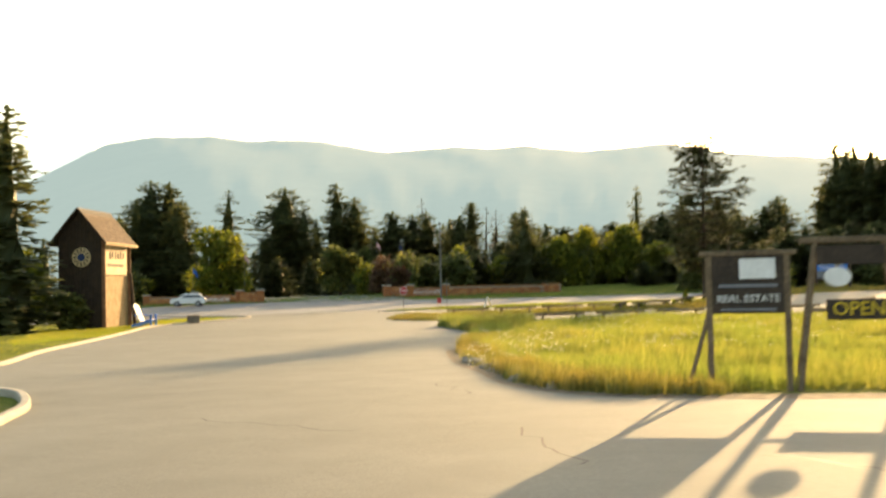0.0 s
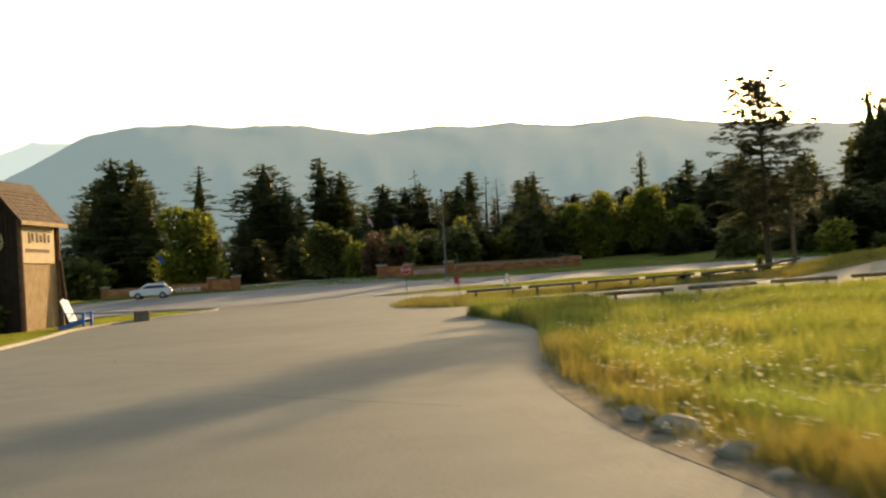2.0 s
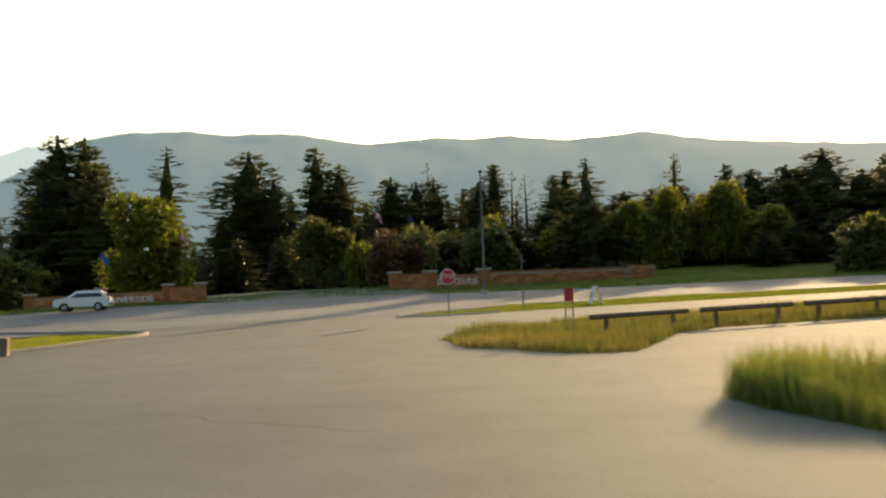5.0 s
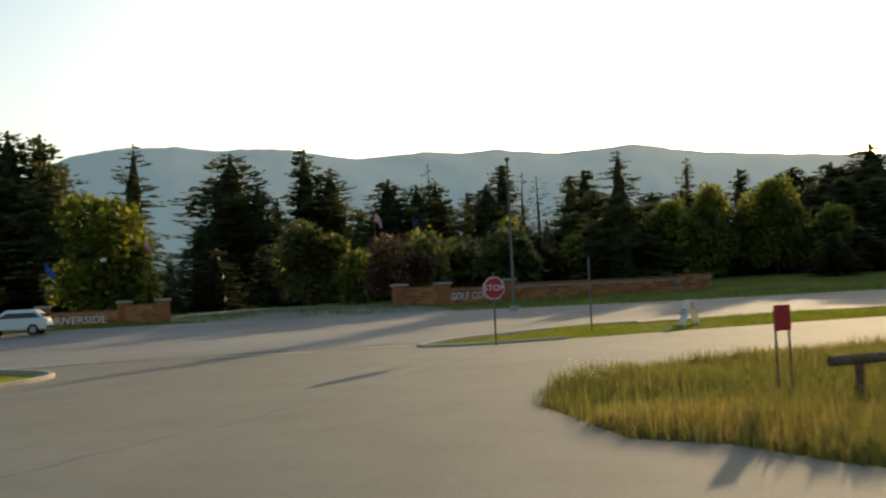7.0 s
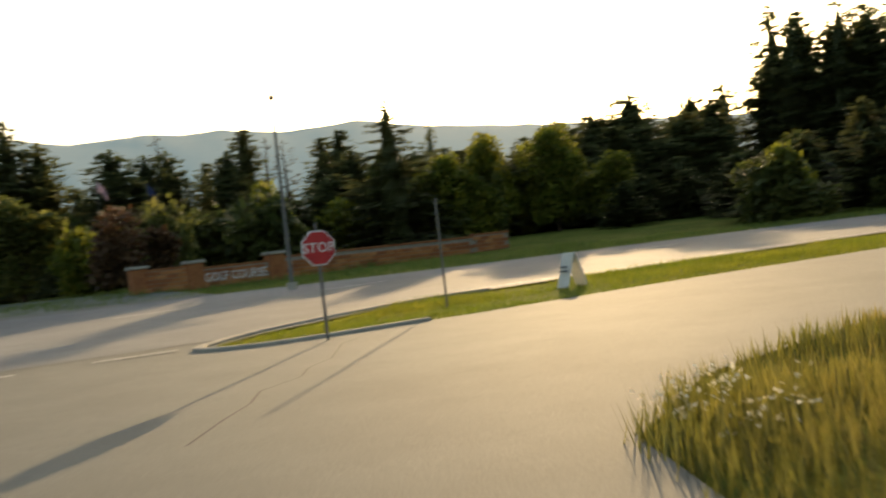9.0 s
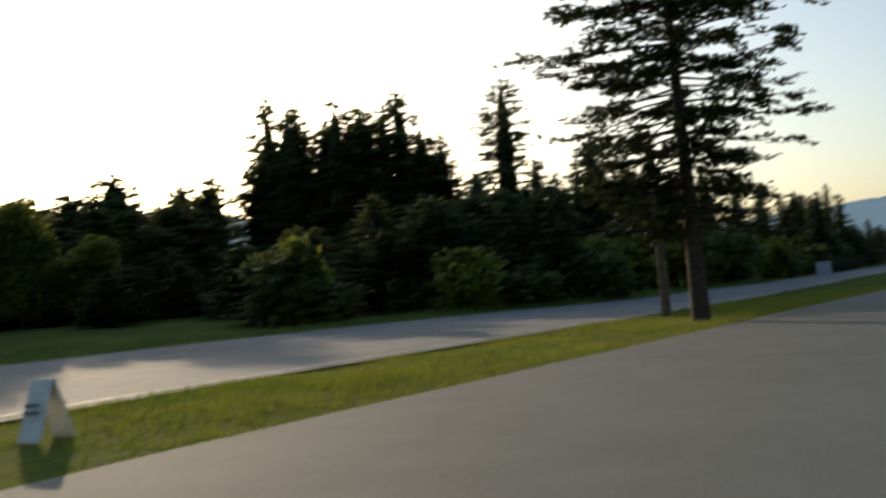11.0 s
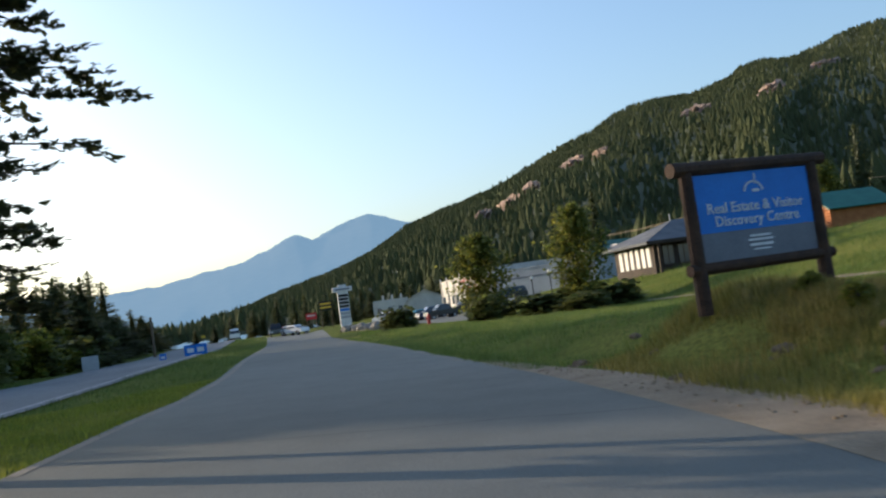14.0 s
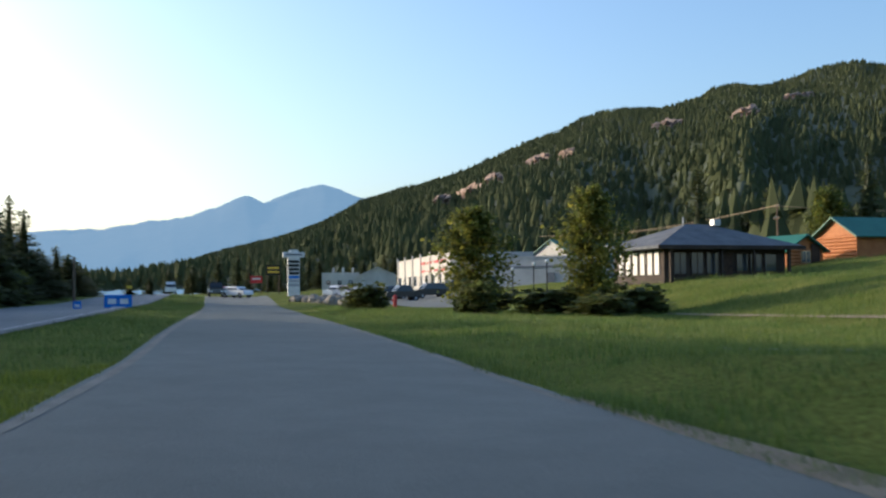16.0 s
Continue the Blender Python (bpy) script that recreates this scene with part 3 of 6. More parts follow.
WEST = "conifers behind the entrance walls"
for kind, x, y, top, half in (
        ("fir2", -50.5, 143.1, 16.0, 2.8), ("doug", -45.9, 135.5, 17.6, 2.7), ("doug", -44.2, 137.9, 17.6, 2.6), ("doug", -41.3, 132.9, 14.5, 2.1), ("spruce2", -36.3, 137.9, 16.4, 2.7), ("fir2", -35.8, 158.8, 11.1, 2.4),
        ("doug", -34.4, 166.4, 19.5, 4.2), ("fir2", -30.7, 163.1, 15.7, 2.6), ("fir2", -30.5, 173.3, 15.0, 2.0), ("fir2", -27.5, 175.8, 21.2, 2.7), ("doug", -24.7, 178.3, 18.9, 3.4), ("fir2", -20.5, 172.7, 13.3, 2.1),
        ("doug", -15.8, 155.1, 14.4, 2.6), ("doug", -13.2, 159.2, 14.2, 2.5), ("bare", -11.9, 165.3, 17.1, 1.5), ("doug", -11.3, 163.3, 14.9, 2.4), ("fir2", -7.8, 167.4, 14.1, 1.8), ("doug", -5.8, 157.4, 13.8, 2.3), ("fir2", -4.2, 159.4, 16.0, 2.0)):
    tree_at(kind, x, y, top, half / REACH[kind], group=WEST)
for kind, x, y, top, half in (
        ("bare", -2.1, 163.3, 15.4, 1.7), ("bare", -0.3, 161.2, 14.9, 1.6), ("fir2", 2.5, 154.9, 14.0, 1.8), ("fir2", 3.5, 150.8, 14.0, 1.9), ("spruce2", 3.1, 125.7, 12.2, 2.3), ("doug", 3.6, 144.8, 11.4, 2.5), ("doug", 9.1, 146.0, 11.0, 2.7),
        ("thin2", 30.5, 233.6, 25.2, 1.8), ("doug", 12.6, 150.5, 11.6, 2.3), ("doug", 17.0, 156.7, 12.3, 2.8), ("fir2", 41.8, 241.3, 23.8, 3.4), ("doug", 22.8, 158.4, 12.8, 2.6), ("doug", 23.5, 150.9, 13.2, 3.1), ("doug", 27.4, 151.7, 13.6, 2.8), ("doug", 31.6, 152.4, 15.3, 3.4)):
    tree_at(kind, x, y, top, half / REACH[kind], group=WEST)
for kind, x, y, top, half in (
        ("doug", 0.5, 134, 8.6, 2.2), ("doug", 6.5, 133, 9.0, 2.3), ("fir2", 10.5, 137, 9.8, 1.9), ("doug", 15, 136, 9.2, 2.4), ("doug", 19.5, 140, 10.4, 2.5), ("fir2", 24, 139, 10.8, 2.0), ("doug", 28, 143, 11.2, 2.6), ("doug", 33, 145, 12.2, 2.8), ("fir2", 37, 147, 13.4, 2.3)):
    tree_at(kind, x, y, top, half / REACH[kind], group=WEST)

SKY_WEST = [(-27, 5.5), (-24.3, 7.0), (-21.6, 6.8), (-20.5, 4.4), (-16, 3.4), (-14.5, 4.2), (-12, 5.4), (-10.5, 5.4), (-8.5, 5.8), (-5.9, 5.1), (-3, 5.9), (-1, 5.6), (1.6, 6.3), (4, 5.7), (6, 6.0), (8.9, 5.3), (12.5, 5.2), (16, 5.6), (20.5, 6.4), (30, 6.6)]
SKY_EAST = [(14, 5.2), (18.8, 5.6), (21.6, 6.5), (25.8, 6.4), (28, 7.5), (30.4, 8.2), (36, 8.0), (42.6, 7.0), (48.9, 7.0), (54, 6.6), (57.8, 5.7), (61.1, 4.9), (61.8, 3.7), (63, 2.4), (64.6, 1.9), (70, 1.3)]


def wood(seed, eye, az0, az1, step, near, far, sky_line, low, high, kinds, group, edge):
    """Rows of trees in front of a sky line given as (azimuth, elevation) from the eye."""
    r = random.Random(seed)
    az = az0
    while az < az1:
        a, d = radians(az + r.uniform(-0.5, 0.5) * step), r.uniform(near, far)
        x, y = eye[0] + d * math.sin(a), eye[1] + d * math.cos(a)
        s, n = sn(x, y)
        az += step * r.uniform(0.7, 1.3)
        if n < edge(s) or (-30 < s < -4 and n < 70):
            continue
        el = float(np.interp(math.degrees(a), [p[0] for p in sky_line], [p[1] for p in sky_line]))
        top = min(27, eye[2] + d * math.tan(radians(el * r.uniform(low, high))))
        if top - terrain(x, y) > 2.5:
            tree_at(r.choice(kinds), x, y, top, r.uniform(0.9, 1.35) * clamp((top - terrain(x, y)) / 15, 0.6, 1.3), group=group)


def west_edge(s):
    return 47


def east_edge(s):
    return float(np.interp(s, [-20, 12, 20, 26, 38, 60, 200], [50, 48, 44, 25, 20.5, 17, 16.5]))


SKY_NEAR = [(10, 3.4), (30, 4.6), (40, 5.6), (44, 6.6), (50, 6.8), (56, 6.0), (58, 5.6), (61.1, 4.8), (61.8, 3.6), (63, 2.4), (64.6, 1.9), (70, 1.3)]
EYE3 = (-7.4, 47.4, 1.7)
wood(1, EYE3, -28, 24, 1.5, 128, 165, SKY_WEST, 0.7, 0.92, ["spruce", "round", "fir", "pine"], WEST, west_edge)
wood(2, EYE3, -28, 24, 1.0, 78, 108, SKY_WEST, 0.45, 0.75, ["round", "pine", "spruce"], WEST, west_edge)
EAST = "conifers along the highway"
for kind, x, y, top, half in (
        ("thin2", 50.4, 157.3, 23.9, 2.1), ("doug", 50.6, 154.3, 21.9, 2.2), ("fir2", 52.4, 155.7, 22.9, 2.4), ("thin2", 52.0, 148.8, 22.0, 2.5), ("doug", 55.2, 148.9, 21.6, 3.4), ("thin2", 59.2, 150.8, 22.3, 2.4), ("thin2", 57.7, 145.6, 22.5, 2.5),
        ("doug", 51.0, 159, 20.5, 2.4), ("doug", 53.5, 152, 20.3, 3.2), ("doug", 57, 153, 20.0, 3.2), ("doug", 60.3, 146.0, 19.0, 3.0), ("fir2", 61.1, 144.0, 18.5, 1.6), ("thin2", 58.3, 132.8, 21.0, 2.2), ("fir2", 63.7, 134.4, 14.4, 1.7), ("fir2", 58.6, 123.6, 14.9, 1.7), ("doug", 42.7, 161.7, 16.0, 2.7), ("doug", 33.5, 168.2, 14.9, 3.6)):
    tree_at(kind, x, y, top, half / REACH[kind], group=EAST)
wood(3, (-7, 66, 1.8), 12, 43, 1.2, 98, 128, SKY_EAST, 0.9, 1.0, ["pine", "fir", "spruce", "round"], EAST, east_edge)
wood(32, (-7, 66, 1.8), 43, 66, 1.2, 72, 110, SKY_EAST, 0.85, 1.0, ["pine", "fir", "spruce", "round"], EAST, east_edge)
wood(4, (-7, 66, 1.8), 10, 66, 1.5, 45, 80, SKY_NEAR, 0.7, 1.0, ["pine", "round", "spruce"], EAST, east_edge)
wood(5, (-4, 72, 1.9), 52, 68, 0.9, 70, 150, SKY_EAST, 0.7, 1.0, ["fir", "spruce", "round"], EAST, lambda s: 17)
wood(8, (-7, 66, 1.8), 22, 60, 1.4, 60, 95, SKY_NEAR, 0.8, 1.0, ["round", "spruce"], EAST, east_edge)
for i in range(12):
    s, n = 36 + i * 2.1, 24.5 + (i * 5 % 7)
    tree_at(("round", "spruce", "pine")[i % 3], *xy(s, n), 7.7 + i * 0.13 + (i * 3 % 4) * 0.25, 0.9, group=EAST)
wood(11, EYE2, 67.5, 86, 0.8, 255, 320, [(67, 0.9), (70, 1.7), (73, 2.3), (76, 2.3), (86, 2.6)], 0.75, 1.0, ["fir", "spruce", "round", "pine"], "conifers at the far end of the road", lambda s: -90)
for x, y, top, w, k in ((86, 119.5, 9.3, 0.7, "spruce"), (90, 121.5, 8.2, 0.7, "fir"), (84, 122, 8.8, 0.8, "fir"), (97, 124, 6.6, 0.7, "spruce"), (103, 126.5, 6.2, 0.7, "spruce"), (112, 130, 6.5, 0.8, "round"), (122, 134, 6.5, 0.8, "round")):
    tree_at(k, x, y, top, w, group=EAST)
for x, y, top, w, k in ((114.9, 133.8, 12.4, 0.75, "fir"), (117.3, 133.5, 11.2, 0.7, "spruce"), (112.6, 133.8, 10.6, 0.8, "spruce"), (121, 136, 8.2, 0.8, "round"), (127.7, 137.4, 7.8, 0.7, "fir"), (132.4, 139.1, 7.4, 0.8, "spruce"),
                        (140.3, 141.2, 8.6, 0.7, "fir"), (147.2, 143.2, 7.8, 0.8, "round"), (152, 145, 7.4, 0.8, "spruce"), (156.8, 146.3, 7.2, 0.7, "fir"), (161, 148, 6.4, 0.8, "round"), (166.3, 149.4, 5.4, 0.7, "spruce"),
                        (124, 139, 8.0, 0.9, "round"), (136, 142, 7.6, 0.9, "round"), (144, 145, 7.6, 0.9, "spruce"), (106, 131, 10.5, 0.9, "round"), (109, 134, 11, 0.9, "spruce"), (102, 131, 11, 0.9, "round")):
    tree_at(k, x, y, top, w, group=EAST)
rng = random.Random(77)
for i in range(58):
    x = rng.uniform(-58, 22)
    y = float(np.interp(x, [-58, -38, -24, -12, 6, 22], [121, 117, 115, 119, 127, 133])) + rng.uniform(0, 9)
    s, n = sn(x, y)
    if -27 < s < -5 and n < 62:
        continue
    stand(rng.choice(SHRUB), x, y, rng.uniform(0.8, 1.7), rng.uniform(0.9, 1.7), group="shrubs behind the entrance walls")
for i in range(44):
    s = rng.uniform(24, 110)
    x, y = xy(s, east_edge(s) + rng.uniform(-2.5, 2.5))
    stand(rng.choice(SHRUB), x, y, rng.uniform(0.5, 1.3), rng.uniform(0.8, 1.6), group="shrubs along the highway")
stand(LEAFY[0], -32.4, 119.5, 1.02, 1.22, group="broadleaf trees", label="rounded yellow-green broadleaf tree behind the brick wall")
M_RUSSET = foliage("russet_leaves", (0.11, 0.055, 0.03), (0.22, 0.11, 0.055), 0.45)
stand(broadleaf(9, 4.6, 2.6, 3200, 0.36, M_RUSSET, "russet_tree", "small rounded tree with reddish-brown leaves", 0.12), -12.6, 117.5)
stand(LEAFY[0], -60, 127, 1.0, 1.2, group="broadleaf trees")
for x, y, a, b in ((-20, 150, 0.9, 1.0), (-18.8, 122.5, 0.72, 1.05), (-46.5, 120, 0.76, 1.0), (4.2, 130.5, 0.84, 0.8), (36, 134, 0.7, 1)):
    stand(LEAFY[1], x, y, a, b, group="broadleaf trees")
for x, y, a, b in ((7.4, 129, 0.74, 0.75), (10.8, 131.5, 0.86, 0.72), (15.7, 131, 0.9, 0.78), (19.5, 129.5, 0.6, 0.75)):
    stand(LEAFY[0], x, y, a, b, group="broadleaf trees")

# Beside the hut and beside the frontage road.
tree_at("spruce", -29.6, 60.8, 13.4, 1.1, label="dark spruce with low branches beside the timber hut")
tree_at("spruce", -36, 72, 10.0, 0.8, label="dark spruce on the lawn beyond the timber hut")
big = open_pine(21, 12.6, 3.55, 0.2, 200, M_PINE, "tall_pine", "tall open-crowned pine on the grass strip between roads")
big.matrix_basis = Matrix.Translation((16.6, 85.6, terrain(16.6, 85.6) - 0.05)) @ Matrix.Rotation(1.0, 4, "Z")
M_YOUNG = foliage("young_leaves", (0.09, 0.125, 0.024), (0.27, 0.26, 0.055), 0.55)
young = sapling(41, 7, 1.75, 5200, 0.27, M_YOUNG, "young_tree", "young tree with a loose green crown and a pale sunlit tip")
for x, y, a, b in ((75.2, 84.8, 0.95, 1.1), (75.8, 78.1, 1.15, 1.05)):
    stand(young, x, y, a, b, group="young trees by the car park", label="young tree with a loose green crown and a pale sunlit tip")
for x, y, a, b in ((146, 47, 1.5, 1.4), (153, 45, 1.7, 1.4)):
    stand(young, x, y, a, b, group="young trees behind the stores", label="yellow-green young tree behind the buildings")
for x, y, a, b in ((72, 84.5, 0.6, 1.0), (78, 84, 0.55, 1.2), (75, 80.5, 0.5, 1.3), (74, 76, 0.55, 1.2), (80, 78, 0.5, 1.3), (84, 80, 0.45, 1.4), (88, 79, 0.5, 1.3), (72.6, 77.4, 0.4, 1.2), (79.1, 91.6, 0.55, 0.9), (81, 92.4, 0.4, 0.8), (69, 78, 0.4, 1.2)):
    stand(SHRUB[0], x, y, a, b, group="hedge shrubs by the car park", label="dark green hedge shrub on the grass bank")
for x, y, a, b in ((12.9, 73.3, 0.95, 0.72), (12.1, 72.8, 0.4, 0.7), (14.6, 73.5, 0.4, 0.6), (14.2, 72.0, 0.4, 0.7), (11.0, 71.0, 0.45, 0.8), (8.0, 69.8, 0.5, 0.9), (21.5, 73.2, 0.3, 0.6), (16.4, 72.6, 0.5, 0.8), (19.6, 72.9, 0.35, 0.6), (12.6, 71.2, 0.5, 0.7), (9.4, 70.2, 0.4, 0.9)):
    stand(WEED, x, y, a, b, group="roadside bushes", sink=0.05)
stand(SHRUB[0], -26.9, 63.4, 0.75, 1.0, label="rounded green shrub at the foot of the hut")
stand(SHRUB[0], -29.5, 62.6, 0.6, 0.9, label="rounded green shrub at the foot of the hut")
for i in range(14):
    x, y = 120 + rng.uniform(-8, 90), 0
    y = float(np.interp(x, [112, 210], [36, 60])) + rng.uniform(-25, 30)
    tree_at(rng.choice(["spruce", "fir", "round"]), x, y, terrain(x, y) + rng.uniform(8, 16), rng.uniform(0.6, 0.9), group="conifers behind the cabins")


def cone_forest(name, spots, label, material, seed, tiers=((0.03, 0.55, 1.0), (0.28, 0.8, 0.78), (0.56, 1.0, 0.48))):
    """Many small far conifers as one mesh. spots: (x, y, z, height, radius)."""
    r = np.random.RandomState(seed)
    verts, faces = [], []
    for x, y, z, h, w in spots:
        a0 = r.rand() * 6.28
        for lo, hi, ww in tiers:
            k = len(verts)
            for j in range(6):
                a = a0 + j * 1.0472
                q = w * ww * (0.6 + 0.8 * r.rand())
                verts.append((x + q * math.cos(a), y + q * math.sin(a), z + h * (lo + 0.14 * r.rand())))
            verts.append((x + 0.1 * w * (r.rand() - 0.5), y, z + h * hi))
            faces += [(k + j, k + (j + 1) % 6, k + 6) for j in range(6)]
    me = bpy.data.meshes.new(name)
    me.from_pydata(verts, [], faces)
    me.materials.append(material)
    return tagged(new(name, me), label, "forest", kind="stuff")


M_FAR_NEEDLE = foliage("far_needles", (0.1, 0.118, 0.052), (0.142, 0.155, 0.07), 0.5, 1.0)
r = random.Random(5)
spots, bare = [], [(89.5, 0.38, 0.8, 0.028), (87.0, 0.31, 0.7, 0.022), (85.6, 0.27, 0.8, 0.016), (84.2, 0.25, 0.6, 0.016), (96.4, 0.42, 0.9, 0.02), (100.5, 0.38, 0.8, 0.02), (91.0, 0.34, 0.5, 0.014), (103.2, 0.5, 0.8, 0.03)]


def on_hill(az, w):
    i, j = clamp((az - 58) / (170 - 58) * (len(HILL) - 1), 0, len(HILL) - 1.001), clamp(w * 24, 0, 23.999)
    a, b = int(i), int(j)
    p = [Vector(HILL[a + u][b + v]) for u in (0, 1) for v in (0, 1)]
    return p[0].lerp(p[1], j - b).lerp(p[2].lerp(p[3], j - b), i - a)


while len(spots) < 23000:
    az, w = r.uniform(59, 116), r.random() ** 0.85
    if any(((az - ba) / bw) ** 2 + ((w - bb) / bh) ** 2 < 1 for ba, bb, bw, bh in bare) or noise.noise((az * 0.5, w * 9, 3)) > 0.92:
        continue
    p = on_hill(az, w)
    h = r.uniform(4.5, 8.0) if w > 0.22 else r.uniform(5, 9)
    spots.append((p.x, p.y, p.z - 1, h, h * r.uniform(0.2, 0.3)))
cone_forest("hillside_forest", spots, "dense dark conifer forest on the hillside", M_FAR_NEEDLE, 3, ((0.03, 0.62, 1.0), (0.36, 1.0, 0.64)))
spots = []
while len(spots) < 3800:
    az, d = radians(r.uniform(-45, 66)), r.uniform(215, 900)
    x, y = EYE1[0] + d * math.sin(az), EYE1[1] + d * math.cos(az)
    if sn(x, y)[1] > 55 and math.hypot(x - 16, y - 80) > 190 and not 52 < math.degrees(math.atan2(x - 16.4, y - 80.5)) < 76:
        h = r.uniform(9, 15)
        spots.append((x, y, terrain(x, y) - 0.5, h, h * r.uniform(0.16, 0.25)))
cone_forest("valley_forest", spots, "conifer forest on the valley floor", M_FAR_NEEDLE, 4)
spots = []
while len(spots) < 2000:
    s = r.uniform(120, 430)
    n = r.uniform(-190, 30)
    if -82 < n < 14 and s < 262 or abs(n + 3) < 9 or n > -60 or n < -82 and s < 150 and n > -120:
        continue
    x, y = xy(s, n)
    h = r.uniform(9, 16)
    spots.append((x, y, terrain(x, y) - 0.5, h, h * r.uniform(0.18, 0.26)))
cone_forest("roadside_forest", spots, "conifers at the far end of the frontage road", M_FAR_NEEDLE, 6)
M_ROCK = surface("warm_rock", (0.22, 0.15, 0.11), (0.46, 0.33, 0.25), 0.06, 0.5, 0.95, bumpy=0.6, dist=0.8)
for ba, bb, bw, bh in bare:
    bm = bmesh.new()
    bmesh.ops.create_icosphere(bm, subdivisions=4, radius=1)
    c, e, f = on_hill(ba, bb), on_hill(ba + bw, bb), on_hill(ba, bb + bh)
    for v in bm.verts:
        q = v.co.copy()
        k = 0.75 + 0.6 * noise.fractal(q * 2.2 + Vector((ba, 0, 0)), 0.7, 2.1, 4)
        v.co = c + (e - c) * q.x * k + (f - c) * q.z * k + Vector((-q.y * 0.2, 0, abs(q.y))) * 6 * k
    solo("rock_outcrop", bm, M_ROCK, "bare pinkish rock band on the wooded hill", "rock", "rock outcrops on the hill")


# ---------------------------------------------------------------- grass
def inside(x, y, poly):
    hit, j = False, len(poly) - 1
    for i in range(len(poly)):
        (xi, yi), (xj, yj) = poly[i], poly[j]
        if (yi > y) != (yj > y) and x < (xj - xi) * (y - yi) / (yj - yi) + xi:
            hit = not hit
        j = i
    return hit


def grass(name, poly, count, lo, hi, label, seed, material=None, blades=5, lift=0.0):
    r = random.Random(seed)
    xs, ys = [p[0] for p in poly], [p[1] for p in poly]
    verts, faces, made = [], [], 0
    while made < count:
        x, y = r.uniform(min(xs), max(xs)), r.uniform(min(ys), max(ys))
        if not inside(x, y, poly):
            continue
        made += 1
        tall = lo + (hi - lo) * clamp(0.5 + 0.9 * noise.noise((x * 0.35, y * 0.35, seed)) + r.uniform(-0.25, 0.25), 0, 1)
        z = terrain(x, y) + lift - 0.02
        for b in range(blades):
            a, f = r.uniform(0, math.tau), tall * r.uniform(0.6, 1.1)
            w, o = 0.006 + 0.014 * f, r.uniform(0, 0.2)
            px, py = x + o * math.cos(a * 3), y + o * math.sin(a * 3)
            k = len(verts)
            c, s = math.cos(a), math.sin(a)
            verts += [(px - s * w, py + c * w, z), (px + s * w, py - c * w, z), (px + c * f * 0.35, py + s * f * 0.35, z + f)]
            faces.append((k, k + 1, k + 2))
    me = bpy.data.meshes.new(name)
    me.from_pydata(verts, [], faces)
    me.materials.append(material or M_GRASS)
    return tagged(new(name, me), label, "grass", kind="stuff")


M_SHORT = foliage("mown_grass", (0.14, 0.18, 0.025), (0.38, 0.37, 0.07), 0.55, 0.6, PATCHES)
M_GREEN = foliage("lush_grass", (0.075, 0.13, 0.03), (0.2, 0.25, 0.07), 0.4, 0.6, PATCHES)
M_VERGE = foliage("verge_blades", (0.15, 0.135, 0.035), (0.42, 0.33, 0.12), 0.5, 0.6, PATCHES)
B_POLY = FRONT_RIGHT[0:7] + [xy(4, -7.2), xy(18, -7.6), xy(20, -15.5)] + B_LOW[7::-1]
C_POLY = C_TIP + FRONT_LEFT[:7] + HWY_NEAR[5:0:-1]
C_FAR = FRONT_LEFT[6:] + HWY_NEAR[:4:-1]
A_IN = [(14, 16.4), (6, 16.6), (3.6, 17.0), (2.2, 18.0), (1.2, 19.8), (0.7, 22), (0.1, 25), (-0.6, 30)] + [p for p in A_EDGE if p[1] > 33 and p[0] < 14]
solo("dirt_edge", ribbon([p for p in A_EDGE[6:44] if p[1] < 31], 0.38, 0.045), M_EARTH, "stony brown earth along the asphalt edge", "dirt", kind="structure")
grass("tall_grass", A_IN + [(14, 54.3)], 26000, 0.18, 0.55, "tall sunlit yellow-green meadow grass", 1)
grass("tall_grass", [(14, 15), (40, 15), (40, 61.6), (14, 54)], 8000, 0.2, 0.6, "tall sunlit yellow-green meadow grass", 2, blades=4)
grass("tall_grass", B_POLY, 21000, 0.12, 0.4, "tall unmown dry grass with seed heads beside the road", 3, M_VERGE)
grass("median_grass", C_POLY, 15000, 0.06, 0.2, "mown green grass on the median", 4, M_SHORT)
grass("median_grass", C_FAR, 9000, 0.08, 0.25, "mown green grass on the median", 5, M_GREEN, 4)
grass("verge_grass", [xy(*p) for p in ((3, -5.3), (10, -5.6), (19, -5.8), (20, -14), (3, -14))], 17000, 0.1, 0.36, "rough dry grass on the roadside bank", 6, M_VERGE)
grass("field_grass", [xy(*p) for p in ((18.5, -5.5), (30, -5.3), (60, -5.8), (90, -8), (90, -24), (60, -30), (34, -30), (19, -16))], 28000, 0.08, 0.3, "green grass field beside the frontage road", 7, M_GREEN)
grass("bank_grass", [xy(*p) for p in ((34, -28), (60, -22), (100, -24), (100, -60), (60, -56), (34, -44))], 9000, 0.2, 0.5, "green grass on the raised bank", 8, M_GREEN, 4)
grass("lawn_grass", LEFT_KERB[:56] + [(-30, 84), (-34, 60), (-30, 40), (-22, 24)], 7000, 0.05, 0.13, "mown sunlit lawn beside the hut", 9, M_SHORT)
grass("lawn_grass", LEFT_KERB[24:56] + [(-24, 80), (-27, 72), (-27, 60), (-24, 50), (-21, 44)], 14000, 0.06, 0.15, "mown sunlit lawn along the kerb", 12, M_SHORT)
grass("verge_grass", HWY_FAR[2:9] + [xy(60, 17), xy(38, 21), xy(25, 26), xy(15, 31), xy(0, 38), xy(-12, 44), xy(-30, 48)], 9000, 0.15, 0.45, "rough grass along the far highway edge", 10, M_GREEN, 4)
